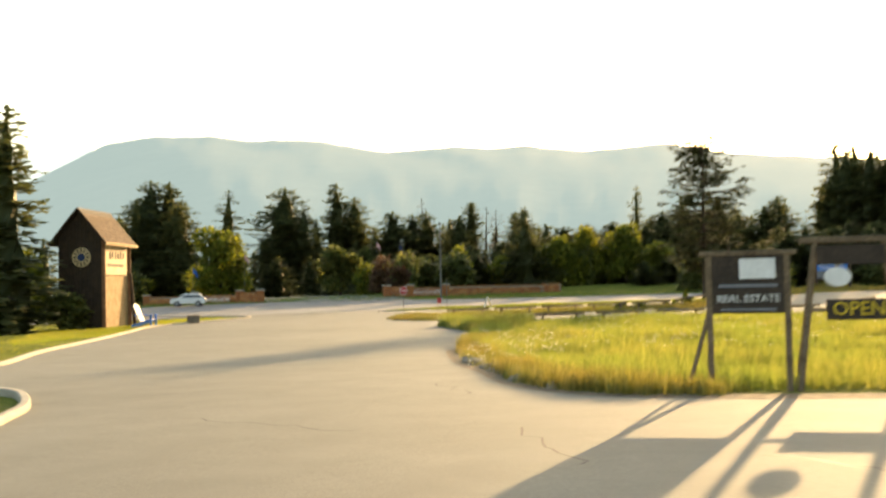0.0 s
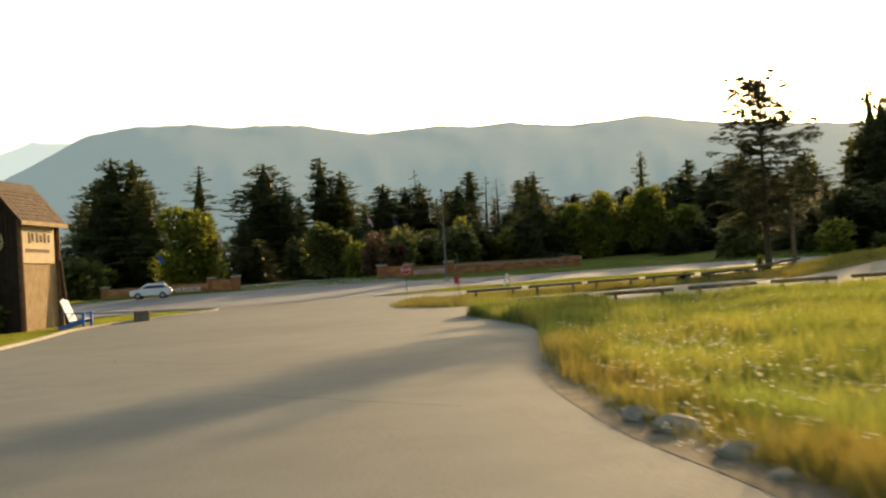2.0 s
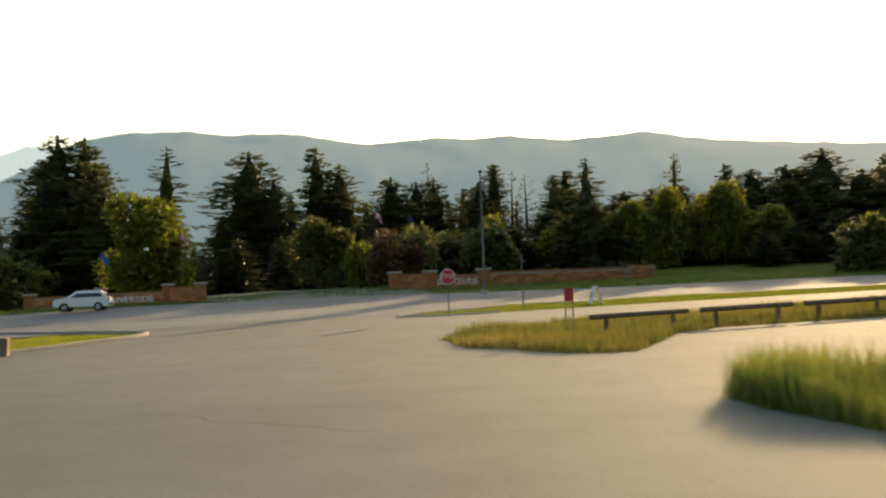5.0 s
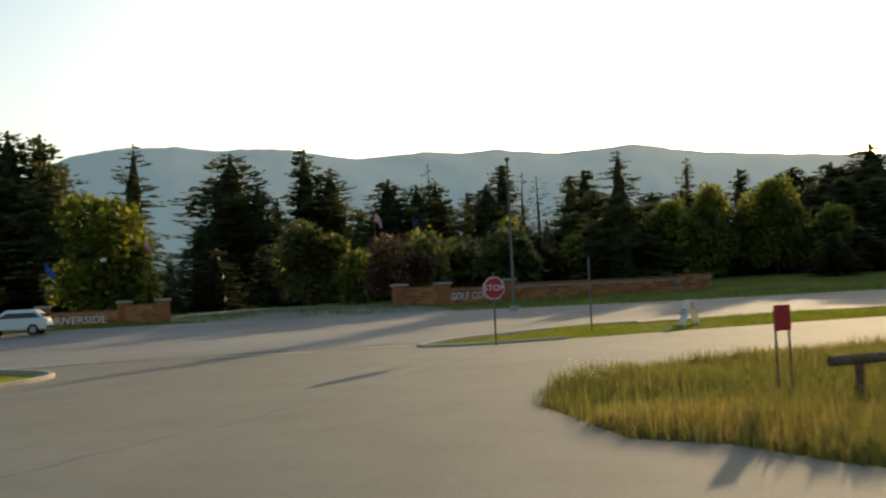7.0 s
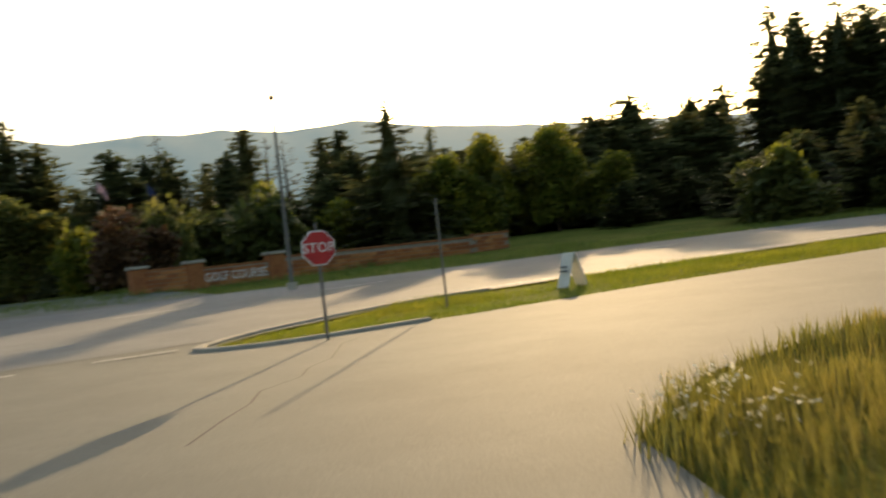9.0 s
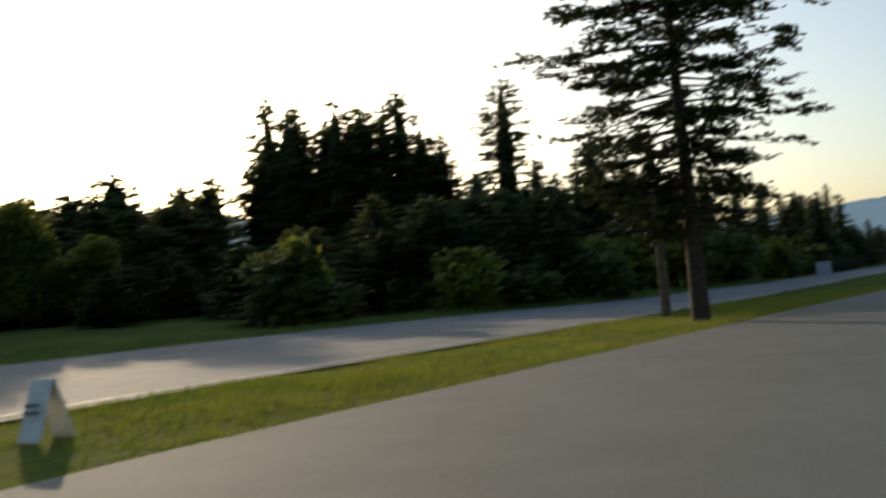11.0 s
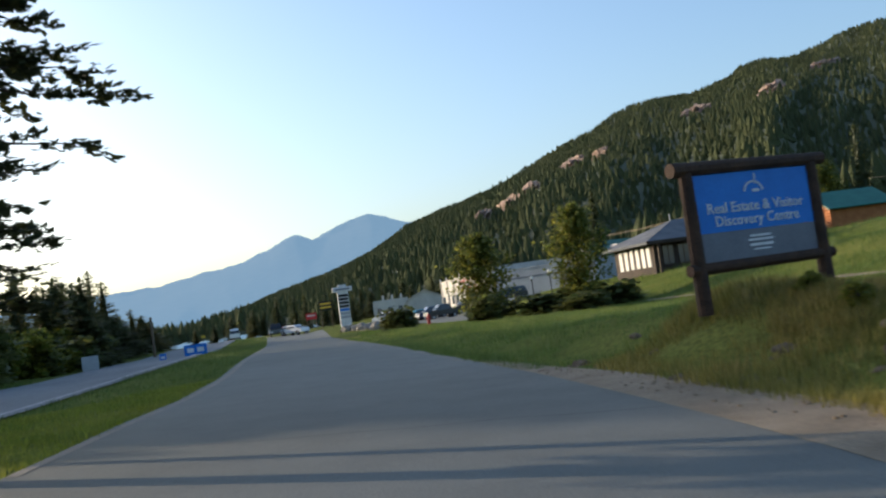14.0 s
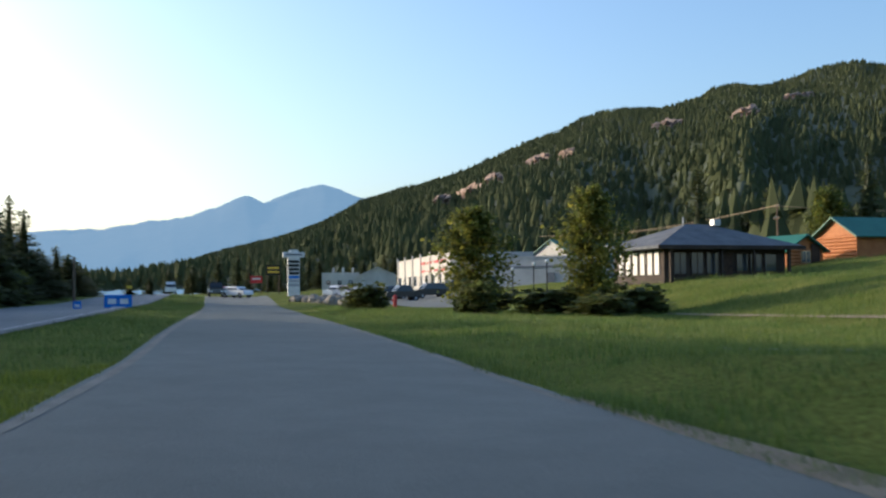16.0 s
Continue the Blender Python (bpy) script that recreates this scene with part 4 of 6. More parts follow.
grass("verge_grass", [(-60, 113), (-38, 109.6), (-26, 106), (-24, 108), (-38, 112), (-60, 118)], 2500, 0.1, 0.3, "grass along the foot of the brick wall", 11, M_SHORT)
M_FLOWER = foliage("white_flowers", (0.55, 0.52, 0.42), (0.8, 0.78, 0.7), 0.3)


def flowers(name, x0, x1, y0, y1, count, seed, label):
    r = random.Random(seed)
    bm = bmesh.new()
    for i in range(count):
        x, y = r.uniform(x0, x1), r.uniform(y0, y1)
        z = terrain(x, y) + r.uniform(0.1, 0.4)
        for j in range(4):
            clump(bm, Vector((x + r.uniform(-0.08, 0.08), y + r.uniform(-0.08, 0.08), z + r.uniform(-0.03, 0.05))), Vector((r.uniform(-1, 1), r.uniform(-1, 1), 0.3)), 0.045, r)
    return solo(name, bm, M_FLOWER, label, "flowers", kind="stuff")


grass("tall_grass", A_EDGE[60:84] + [(1.5, 49.0), (1.5, 45), (0.4, 41), (0.2, 37)], 5000, 0.35, 0.75, "tall clumped grass round the tip of the meadow", 21)
grass("edge_grass", [xy(*p) for p in ((20, -5.0), (30, -5.05), (45, -5.4), (75, -5.8), (75, -6.4), (45, -6.0), (30, -5.7), (20, -5.7))], 3500, 0.05, 0.26, "ragged grass tufts along the asphalt edge", 22, M_GREEN, 4)
grass("edge_grass", A_EDGE[12:66] + [(0.0, 39), (-0.2, 30), (0.2, 24), (1.4, 18.5), (4, 17)], 5000, 0.1, 0.5, "ragged weeds along the asphalt edge", 23, M_VERGE)
flowers("daisies", -0.8, 1.6, 22, 40, 200, 1, "white meadow flowers at the asphalt edge")
flowers("daisies", 1, 14, 26, 46, 420, 2, "white meadow flowers in tall grass")
flowers("daisies", -6.3, -5.6, 66.5, 68.0, 40, 3, "clump of pale flowers at the grass tip")

# ---------------------------------------------------------------- road edges and markings
solo("kerb_left", kerb_line(LEFT_KERB), M_KERB, "pale concrete kerb round the lawn", "kerb", kind="structure")
solo("kerb_island", kerb_line(smooth_line([xy(-3, 11.4), xy(-5, 11.6), xy(-9, 10.2), xy(-11.2, 8.6), xy(-11.7, 7.5), xy(-10.6, 6.5), xy(-8, 6.05)]), 0.2, 0.1), M_KERB, "low concrete kerb round the median tip", "kerb", kind="structure")
solo("kerb_near", kerb_line(smooth_line([(-16, 24), (-12.2, 21.3), (-9.6, 19.6), (-8.4, 18), (-7.2, 15), (-6.7, 10), (-7.0, -10)])), M_KERB, "pale concrete kerb of a small island", "kerb", kind="structure")
solo("gravel_path", ribbon([(38, 58.6), (48, 63), (54, 65.8), (62, 69.5), (70, 73), (84, 79)], 0.28, 0.05), M_GRAVEL, "pale gravel footpath across the grass field", "path", kind="structure")
solo("gravel_shoulder", draped(smooth_line([xy(1, -3.5), xy(8, -4.4), xy(18, -4.9), xy(26, -5.05), xy(26, -5.3), xy(20, -5.6), xy(12, -5.9), xy(3, -5.6), xy(1, -3.5)], 4)[:-1], 0.045, 2.0), M_GRAVEL, "tan gravel shoulder beside the asphalt", "gravel", kind="structure")
for k, (s0, n0, s1, n1) in enumerate(((-17.5, 10.0, -14.6, 9.0), (-13.3, 8.9, -11.9, 8.5), (-24, 13, -20.5, 12), (-1.5, 24.5, 1.0, 24.1), (3.5, 23.8, 6, 23.3), (8.6, 20.2, 11.5, 19.4), (14.5, 18.4, 17.5, 17.3), (20.5, 15.6, 23.5, 14.4), (-9, 26.5, -6.2, 25.9))):
    solo("lane_line", ribbon([xy(s0, n0), xy(s1, n1)], 0.07, 0.062), M_PAINT, "worn white dashed lane line", "road marking", "lane lines", "structure")
solo("edge_line", ribbon([xy(*p) for p in ((-3, 12.2), (2, 11.4), (8, 10.2), (15, 8.8), (25, 7.2), (40, 6.2), (70, 5.2), (110, 4.8))], 0.06, 0.062), M_PAINT, "worn white highway edge line", "road marking", "lane lines", "structure")
solo("dust_edge", ribbon(smooth_line([xy(*p) for p in ((14, 3.3), (20, 2.6), (25, 1.95), (34, 1.3), (47, 0.98), (60, 0.5), (80, -0.15))]), 0.1, 0.047), M_DUST, "pale dusty crumbled asphalt edge", "road edge", kind="structure")
solo("dust_edge", ribbon(smooth_line([xy(*p) for p in ((26, -4.9), (30, -4.95), (38, -5.15), (45, -5.3), (60, -5.55), (75, -5.75))]), 0.08, 0.047), M_DUST, "pale dusty crumbled asphalt edge", "road edge", kind="structure")
solo("kerb_median", kerb_line([xy(-8.2, 6.02), xy(-5, 5.72), xy(-3, 5.55), xy(4, 4.62), xy(14, 3.38)], 0.34, 0.03), surface("dark_earth", (0.05, 0.042, 0.032), (0.10, 0.085, 0.062), 3, 30, 0.95, bumpy=0.8, dist=0.02), "low dark crumbling edge along the median", "kerb", kind="structure")
M_CRACK = surface("crack_filler", (0.015, 0.014, 0.013), (0.03, 0.028, 0.026), 4, 30, 0.7)
rc = random.Random(9)
for x0, y0, x1, y1 in ((-1.2, 19.4, -0.4, 16.9), (0.2, 12.6, 0.75, 9.8), (2.6, 10.2, 4.4, 7.4), (-4.5, 14.5, -1.8, 12.6), (-9, 16, -4, 20), (-6, 30, -2.5, 27), (-12, 40, -7.5, 36), (-11, 52, -7, 49), (-9.4, 70, -6.8, 78.2), xy(3.5, -3.6) + xy(5.2, 3.6), (-13, 60, -10.5, 66), xy(12, -4.5) + xy(15.5, 2.6)):
    line, k = [], 9
    for i in range(k + 1):
        w = i / k
        line.append((x0 + (x1 - x0) * w + rc.uniform(-0.14, 0.14), y0 + (y1 - y0) * w + rc.uniform(-0.14, 0.14)))
    solo("asphalt_crack", ribbon(line, 0.014, 0.041), M_CRACK, "dark jagged crack in the asphalt", "crack", "asphalt cracks", "structure")



def pebbles(name, spots, label, material, seed):
    r = random.Random(seed)
    bm = bmesh.new()
    for x, y in spots:
        q = r.uniform(0.01, 0.034)
        m = Matrix.Translation((x, y, terrain(x, y) + 0.045 + q * 0.3)) @ Matrix.Rotation(r.uniform(0, 6.28), 4, "Z") @ Matrix.Diagonal((q * r.uniform(0.8, 1.5), q, q * 0.7, 1))
        bmesh.ops.create_icosphere(bm, subdivisions=1, radius=1.0, matrix=m)
    return solo(name, bm, material, label, "pebbles", kind="stuff")


pebbles("pebbles", [xy(rc.uniform(2, 20), -rc.uniform(5.0, 5.9)) for i in range(170)], "loose pebbles on the gravel shoulder", M_GRAVEL, 1)

# ---------------------------------------------------------------- things: materials
M_WHITE = surface("white_paint", (0.62, 0.61, 0.58), (0.76, 0.75, 0.72), 2, 18, 0.6, grime=0.15)
M_BLUE = surface("blue_paint", (0.012, 0.15, 0.52), (0.02, 0.19, 0.6), 2, 25, 0.5, grime=0.12)
M_DBLUE = surface("navy_paint", (0.012, 0.03, 0.10), (0.02, 0.045, 0.14), 2, 25, 0.6, grime=0.2)
M_GREY = surface("grey_panel", (0.14, 0.15, 0.175), (0.18, 0.19, 0.215), 2, 25, 0.6, grime=0.15)
M_RED = surface("sign_red", (0.42, 0.025, 0.03), (0.55, 0.04, 0.04), 3, 30, 0.45, grime=0.15)
M_STEEL = surface("galvanised_steel", (0.28, 0.29, 0.30), (0.40, 0.41, 0.42), 4, 30, 0.45, metal=0.7, grime=0.2)
M_POST = surface("weathered_post", (0.13, 0.125, 0.115), (0.2, 0.19, 0.175), 4, 30, 0.8, grime=0.3)
M_DARK = surface("dark_rubber", (0.012, 0.012, 0.013), (0.03, 0.03, 0.03), 5, 30, 0.8, grime=0.2)
M_LOG = surface("weathered_log", (0.12, 0.08, 0.05), (0.24, 0.17, 0.11), 3, 24, 0.85, bumpy=0.6, dist=0.015)
M_PLANK = surface("weathered_plank", (0.36, 0.22, 0.105), (0.5, 0.335, 0.175), 2.5, 22, 0.8, bumpy=0.5)
M_TRIM = surface("reddish_trim", (0.2, 0.085, 0.04), (0.33, 0.15, 0.075), 3, 22, 0.8, bumpy=0.5)
M_DLOG = surface("dark_log", (0.035, 0.02, 0.013), (0.085, 0.045, 0.026), 3, 24, 0.8, bumpy=0.6, dist=0.015)
M_SHINGLE = surface("cedar_shingle", (0.09, 0.055, 0.035), (0.19, 0.125, 0.085), 4, 22, 0.9, bumpy=0.5)
M_ROOF = surface("grey_roofing", (0.10, 0.11, 0.125), (0.17, 0.18, 0.195), 0.8, 12, 0.85, bumpy=0.4)
M_GROOF = surface("green_metal_roof", (0.02, 0.12, 0.085), (0.035, 0.17, 0.12), 1, 14, 0.5, grime=0.15)
M_ORANGE = surface("orange_log_wall", (0.36, 0.12, 0.035), (0.50, 0.19, 0.06), 1.5, 16, 0.7, grime=0.3)
M_BROWN = surface("brown_siding", (0.035, 0.024, 0.018), (0.07, 0.048, 0.036), 1.5, 16, 0.8)
M_CREAM = surface("cream_stucco", (0.48, 0.45, 0.40), (0.62, 0.59, 0.53), 0.6, 14, 0.85, grime=0.18)
M_PALEGREY = surface("pale_grey_wall", (0.34, 0.35, 0.36), (0.45, 0.46, 0.47), 0.5, 14, 0.85, grime=0.15)
M_STONE = surface("grey_boulder", (0.20, 0.175, 0.14), (0.37, 0.33, 0.27), 2, 12, 0.95, bumpy=0.7, dist=0.03)
M_EARTHROCK = surface("earthy_rock", (0.12, 0.085, 0.055), (0.26, 0.2, 0.145), 5, 25, 0.95, bumpy=0.9, dist=0.03)
M_BLOCK = surface("brown_block", (0.16, 0.12, 0.085), (0.26, 0.20, 0.14), 3, 20, 0.9)
M_MORTAR = surface("mortar", (0.26, 0.22, 0.18), (0.36, 0.31, 0.26), 3, 20, 0.95)
M_YELLOW = surface("yellow_letters", (0.62, 0.40, 0.03), (0.78, 0.52, 0.06), 3, 25, 0.5, grime=0.15)
M_LETTER = surface("pale_letters", (0.62, 0.62, 0.62), (0.78, 0.78, 0.78), 3, 25, 0.6, grime=0.15)


def brick_material():
    m, t, b = nodes_of("brick_face")
    info = t.nodes.new("ShaderNodeObjectInfo")
    geo = t.nodes.new("ShaderNodeNewGeometry")
    add = t.nodes.new("ShaderNodeMath")
    add.operation = "FRACT"
    both = t.nodes.new("ShaderNodeMath")
    t.links.new(info.outputs["Random"], both.inputs[0])
    t.links.new(geo.outputs["Random Per Island"], both.inputs[1])
    t.links.new(both.outputs[0], add.inputs[0])
    c = ramp_node(t, add.outputs[0], [(0.0, (0.28, 0.09, 0.035)), (0.5, (0.42, 0.145, 0.05)), (1.0, (0.52, 0.215, 0.085))]).outputs[0]
    f = noise_node(t, 25, 5)
    g = ramp_node(t, f.outputs[0], [(0.3, (0.7,) * 3), (0.65, (1.0,) * 3)]).outputs[0]
    t.links.new(mix_node(t, 1.0, c, g, "MULTIPLY"), b.inputs["Base Color"])
    b.inputs["Roughness"].default_value = 0.9
    bump(t, b, f.outputs[0], 0.4, 0.01)
    return m


M_BRICKS = brick_material()


def glass_material():
    m, t, b = nodes_of("window_glass")
    b.inputs["Base Color"].default_value = (0.05, 0.06, 0.07, 1)
    b.inputs["Roughness"].default_value, b.inputs["Specular IOR Level"].default_value = 0.06, 0.9
    n = noise_node(t, 1.2, 2)
    bump(t, b, n.outputs[0], 0.05, 0.02)
    return m


M_GLASS = glass_material()


def car_paint(name, colour):
    m, t, b = nodes_of(name)
    n = noise_node(t, 6, 4)
    c = ramp_node(t, n.outputs[0], [(0.3, tuple(v * 0.85 for v in colour)), (0.7, colour)]).outputs[0]
    t.links.new(c, b.inputs["Base Color"])
    b.inputs["Roughness"].default_value, b.inputs["Coat Weight"].default_value = 0.35, 0.6
    return m


def lettering(text, size, material, parent, at, rot=(90, 0, 0), label="", depth=0.012, name="lettering", wide=1.0):
    """Words as a raised mesh, centred at a place of the parent."""
    cu = bpy.data.curves.new(name, "FONT")
    cu.body, cu.size, cu.extrude, cu.align_x, cu.align_y, cu.resolution_u = text, size, depth, "CENTER", "CENTER", 2
    tmp = new("tmp_text", cu)
    deps = bpy.context.evaluated_depsgraph_get()
    me = bpy.data.meshes.new_from_object(tmp.evaluated_get(deps))
    bpy.data.objects.remove(tmp)
    bpy.data.curves.remove(cu)
    me.transform(pose(*at, *rot) @ Matrix.Diagonal((wide, 1, 1, 1)))
    me.materials.clear()
    me.materials.append(material)
    me.name = name
    ob = new(name, me)
    ob.parent = parent
    if label:
        ob["label"] = label
    return ob


def bars(parent, material, rows, name="text_bar"):
    """Unreadable writing as plain bars: (x, y, z, width, height)."""
    for x, y, z, w, h in rows:
        part(name, box(bmesh.new(), x, y, z, w, 0.02, h), material, parent)


def gable(bm, w, length, rise, over, thick, z):
    """A pitched roof shell with its ridge along y."""
    half = w / 2 + over
    drop = over * rise / (w / 2)
    for side in (-1, 1):
        a = math.atan2(rise, w / 2)
        ln = math.hypot(half, rise + drop)
        cx, cz = side * half / 2, z + (rise - drop) / 2
        box(bm, cx, 0, cz + thick / 2, ln, length, thick, (0, side * math.degrees(a), 0))
    return bm


# ---------------------------------------------------------------- hut with its sign board
def build_hut():
    x, y = -26.35, 66.6
    hut = thing("sign_hut", "dark timber hut with a pale sign board and shingle roof", "hut", (x, y, terrain(x, y) - 0.1), -3.5)
    w, ln, h = 2.9, 3.9, 5.9
    walls = prism(bmesh.new(), [(-w / 2 + 0.05, 0), (w / 2 - 0.05, 0), (w / 2 - 0.05, h), (0, h + 1.75), (-w / 2 + 0.05, h)], -ln / 2 + 0.05, ln / 2 - 0.05, pose(0, 0, 0, 90, 0, 0))
    part("wall_core", walls, M_WOOD, hut)
    for i in range(12):
        px = -w / 2 + 0.12 + i * (w - 0.24) / 11
        top = h + 1.75 * (1 - abs(px) / (w / 2)) - 0.1
        for sy in (-1, 1):
            part("plank", box(bmesh.new(), px, sy * (ln / 2 - 0.03), top / 2, 0.225, 0.06, top, bevel=0.008), M_WOOD, hut)
    for i in range(16):
        py = -ln / 2 + 0.12 + i * (ln - 0.24) / 15
        part("plank", box(bmesh.new(), w / 2 - 0.02, py, 1.75, 0.06, 0.225, 3.5, bevel=0.008), M_PLANK, hut, "brown weathered plank")
        part("plank", box(bmesh.new(), -w / 2 + 0.02, py, h / 2, 0.06, 0.225, h, bevel=0.008), M_WOOD, hut)
    board = part("sign_board", box(bmesh.new(), w / 2 + 0.05, -0.1, 4.55, 0.08, ln - 0.5, 2.15, bevel=0.015), M_PALE, hut, "pale wooden sign board")
    for k, (py, pz, ww, hh) in enumerate(((-0.9, 4.75, 0.16, 0.55), (-0.55, 4.8, 0.2, 0.4), (-0.1, 4.78, 0.16, 0.5), (0.3, 4.75, 0.2, 0.36), (0.7, 4.8, 0.18, 0.5), (1.1, 4.76, 0.16, 0.42), (-0.1, 4.12, 2.4, 0.16))):
        part("text_bar", box(bmesh.new(), w / 2 + 0.1, py - 0.1, pz, 0.03, ww, hh), M_WOOD, board)
    for py in (-ln / 2 + 0.04, ln / 2 + 0.05):
        part("corner_post", tube(bmesh.new(), (w / 2 + 0.1, py, 0), (w / 2 + 0.06, py, h), 0.14, 0.12, 9), M_TRIM, hut, "reddish-brown corner post")
    part("brace_post", tube(bmesh.new(), (w / 2 + 0.45, ln / 2 + 0.1, 0), (w / 2 + 0.15, ln / 2 + 0.05, h * 0.62), 0.13, 0.11, 8), M_DLOG, hut)
    roof = part("roof", gable(bmesh.new(), w, ln + 0.9, 1.75, 0.45, 0.1, h), M_WOOD, hut)
    a = math.atan2(1.75, w / 2)
    for side in (-1, 1):
        for r in range(9):
            for c in range(12):
                d = 0.16 + r * 0.265
                jitter = random.uniform(-0.02, 0.02)
                px = side * (w / 2 + 0.45 - d * math.cos(a))
                pz = h - 0.45 * 1.75 / (w / 2) + d * math.sin(a) + 0.13
                part("shingle", box(bmesh.new(), px, -ln / 2 - 0.25 + c * (ln + 0.5) / 11, pz, 0.34, (ln + 0.7) / 12 - 0.02, 0.03, (0, side * (math.degrees(a) - 4) + jitter * 60, 0)), M_SHINGLE, roof)
        part("eave_board", box(bmesh.new(), side * (w / 2 + 0.47), 0, h - 0.46, 0.06, ln + 0.95, 0.2), M_PLANK, roof, "brown eave board")
    bm = bmesh.new()
    bmesh.ops.create_cone(bm, cap_ends=True, segments=28, radius1=0.62, radius2=0.62, depth=0.06, matrix=pose(0.1, -ln / 2 - 0.05, 4.6, 90, 0, 0))
    disc = part("emblem", bm, M_PALE, hut, "round pale wooden emblem")
    for i in range(12):
        t = i * math.tau / 12
        part("spoke", box(bmesh.new(), 0.1 + 0.44 * math.cos(t), -ln / 2 - 0.1, 4.6 + 0.44 * math.sin(t), 0.22, 0.03, 0.07, (0, -math.degrees(t), 0)), M_WOOD, disc)
    bm = bmesh.new()
    bmesh.ops.create_cone(bm, cap_ends=True, segments=20, radius1=0.26, radius2=0.22, depth=0.1, matrix=pose(0.1, -ln / 2 - 0.1, 4.6, 90, 0, 0))
    part("hub", bm, M_DBLUE, disc, "blue centre disc")


build_hut()


def garden_chair():
    x, y = -22.2, 64.3
    c = thing("giant_garden_chair", "oversized blue and white slatted garden chair on the lawn", "chair", (x, y, terrain(x, y)), 92)
    c.scale = (0.85, 0.85, 0.9)
    for i in range(5):
        px = -0.5 + i * 0.25
        part("back_slat", box(bmesh.new(), px, 0.42 + 0.02, 0.98, 0.22, 0.05, 1.45 - abs(i - 2) * 0.1, (-24, 0, 0), 0.01), M_WHITE, c, "white back slat")
    for i in range(5):
        part("seat_slat", box(bmesh.new(), 0, -0.55 + i * 0.2, 0.52 - i * 0.035, 1.2, 0.17, 0.04, (-9, 0, 0), 0.008), M_BLUE, c)
    for sx in (-1, 1):
        part("armrest", box(bmesh.new(), sx * 0.68, -0.15, 0.86, 0.26, 1.15, 0.05, bevel=0.015), M_BLUE, c)
        part("leg", box(bmesh.new(), sx * 0.62, -0.62, 0.43, 0.08, 0.16, 0.86, bevel=0.01), M_BLUE, c)
        part("leg", box(bmesh.new(), sx * 0.58, 0.1, 0.27, 0.06, 1.5, 0.16, (-14, 0, 0), 0.01), M_BLUE, c)
    part("back_brace", box(bmesh.new(), 0, 0.52, 0.85, 1.3, 0.05, 0.12, (-24, 0, 0)), M_BLUE, c)


garden_chair()
bm = box(bmesh.new(), 0, 0, 0.3, 0.8, 0.6, 0.62, bevel=0.05)
for v in bm.verts:
    v.co += Vector((random.uniform(-1, 1), random.uniform(-1, 1), random.uniform(-1, 1))) * 0.025
rock = solo("stone_block", bm, M_BLOCK, "squared brown stone block on the lawn", "stone block")
rock.matrix_basis = pose(-20.05, 67.4, terrain(-20.05, 67.4) - 0.02, 0, 0, 20)


# ---------------------------------------------------------------- brick entrance walls
def brick_mesh(w, d, h):
    bm = box(bmesh.new(), 0, 0, 0, w, d, h, bevel=0.008)
    return mesh_of(bm, "brick")


def entrance_wall(name_label, runs, word, word_run, pillars):
    """runs: (x0, y0, x1, y1, height, thickness). Rows of bricks stand proud of a mortar core."""
    w = thing("entrance_wall", name_label, "wall")
    loose = 0
    me = brick_mesh(0.46, 0.12, 0.165)
    me.materials.append(M_BRICKS)
    for k, (ax, ay, bx, by, h, th) in enumerate(runs):
        ln, ang = math.hypot(bx - ax, by - ay), math.atan2(by - ay, bx - ax)
        cx, cy = (ax + bx) / 2, (ay + by) / 2
        z = min(terrain(ax, ay), terrain(bx, by)) - 0.15
        part("core", box(bmesh.new(), cx, cy, z + h / 2, ln, th, h, (0, 0, math.degrees(ang))), M_MORTAR, w)
        part("coping", box(bmesh.new(), cx, cy, z + h + 0.045, ln + 0.06, th + 0.12, 0.09, (0, 0, math.degrees(ang)), 0.02), M_BRICK, w, "red brick coping")
        joined = bmesh.new()
        side = Vector((math.sin(ang), -math.cos(ang)))
        rows, cols = int(h / 0.185), int(ln / 0.48)
        for r in range(rows):
            for c in range(cols):
                d = (c + (0.5 if r % 2 else 0.0) + 0.25) * 0.48
                if d > ln - 0.2:
                    continue
                p = Vector((ax + (bx - ax) * d / ln, ay + (by - ay) * d / ln)) + side * (th / 2 + 0.01)
                m = pose(p.x, p.y, z + 0.11 + r * 0.185, 0, 0, math.degrees(ang))
                if loose < 290:
                    b = new("brick", me)
                    b.parent, b.matrix_basis = w, m
                    loose += 1
                else:
                    box(joined, *m.translation, 0.46, 0.12, 0.165, (0, 0, math.degrees(ang)))
        if joined.verts:
            tagged(part("far_bricks", joined, M_BRICKS, w), kind="stuff")
        else:
            joined.free()
        if word and k == word_run:
            q = side * (th / 2 + 0.09)
            lettering(word, 0.58, M_LETTER, w, (cx + q.x, cy + q.y, z + h * 0.58), (90, 0, math.degrees(ang)), "pale raised letters", 0.02, wide=ln * 0.84 / (0.38 * len(word)))
    for px, py, h in pillars:
        z = terrain(px, py) - 0.1
        pil = part("pillar", box(bmesh.new(), px, py, z + h / 2, 0.75, 0.75, h, (0, 0, 18), 0.02), M_BRICK, w)
        part("pillar_cap", box(bmesh.new(), px, py, z + h + 0.07, 0.92, 0.92, 0.14, (0, 0, 18), 0.03), M_KERB, pil, "pale stone cap")


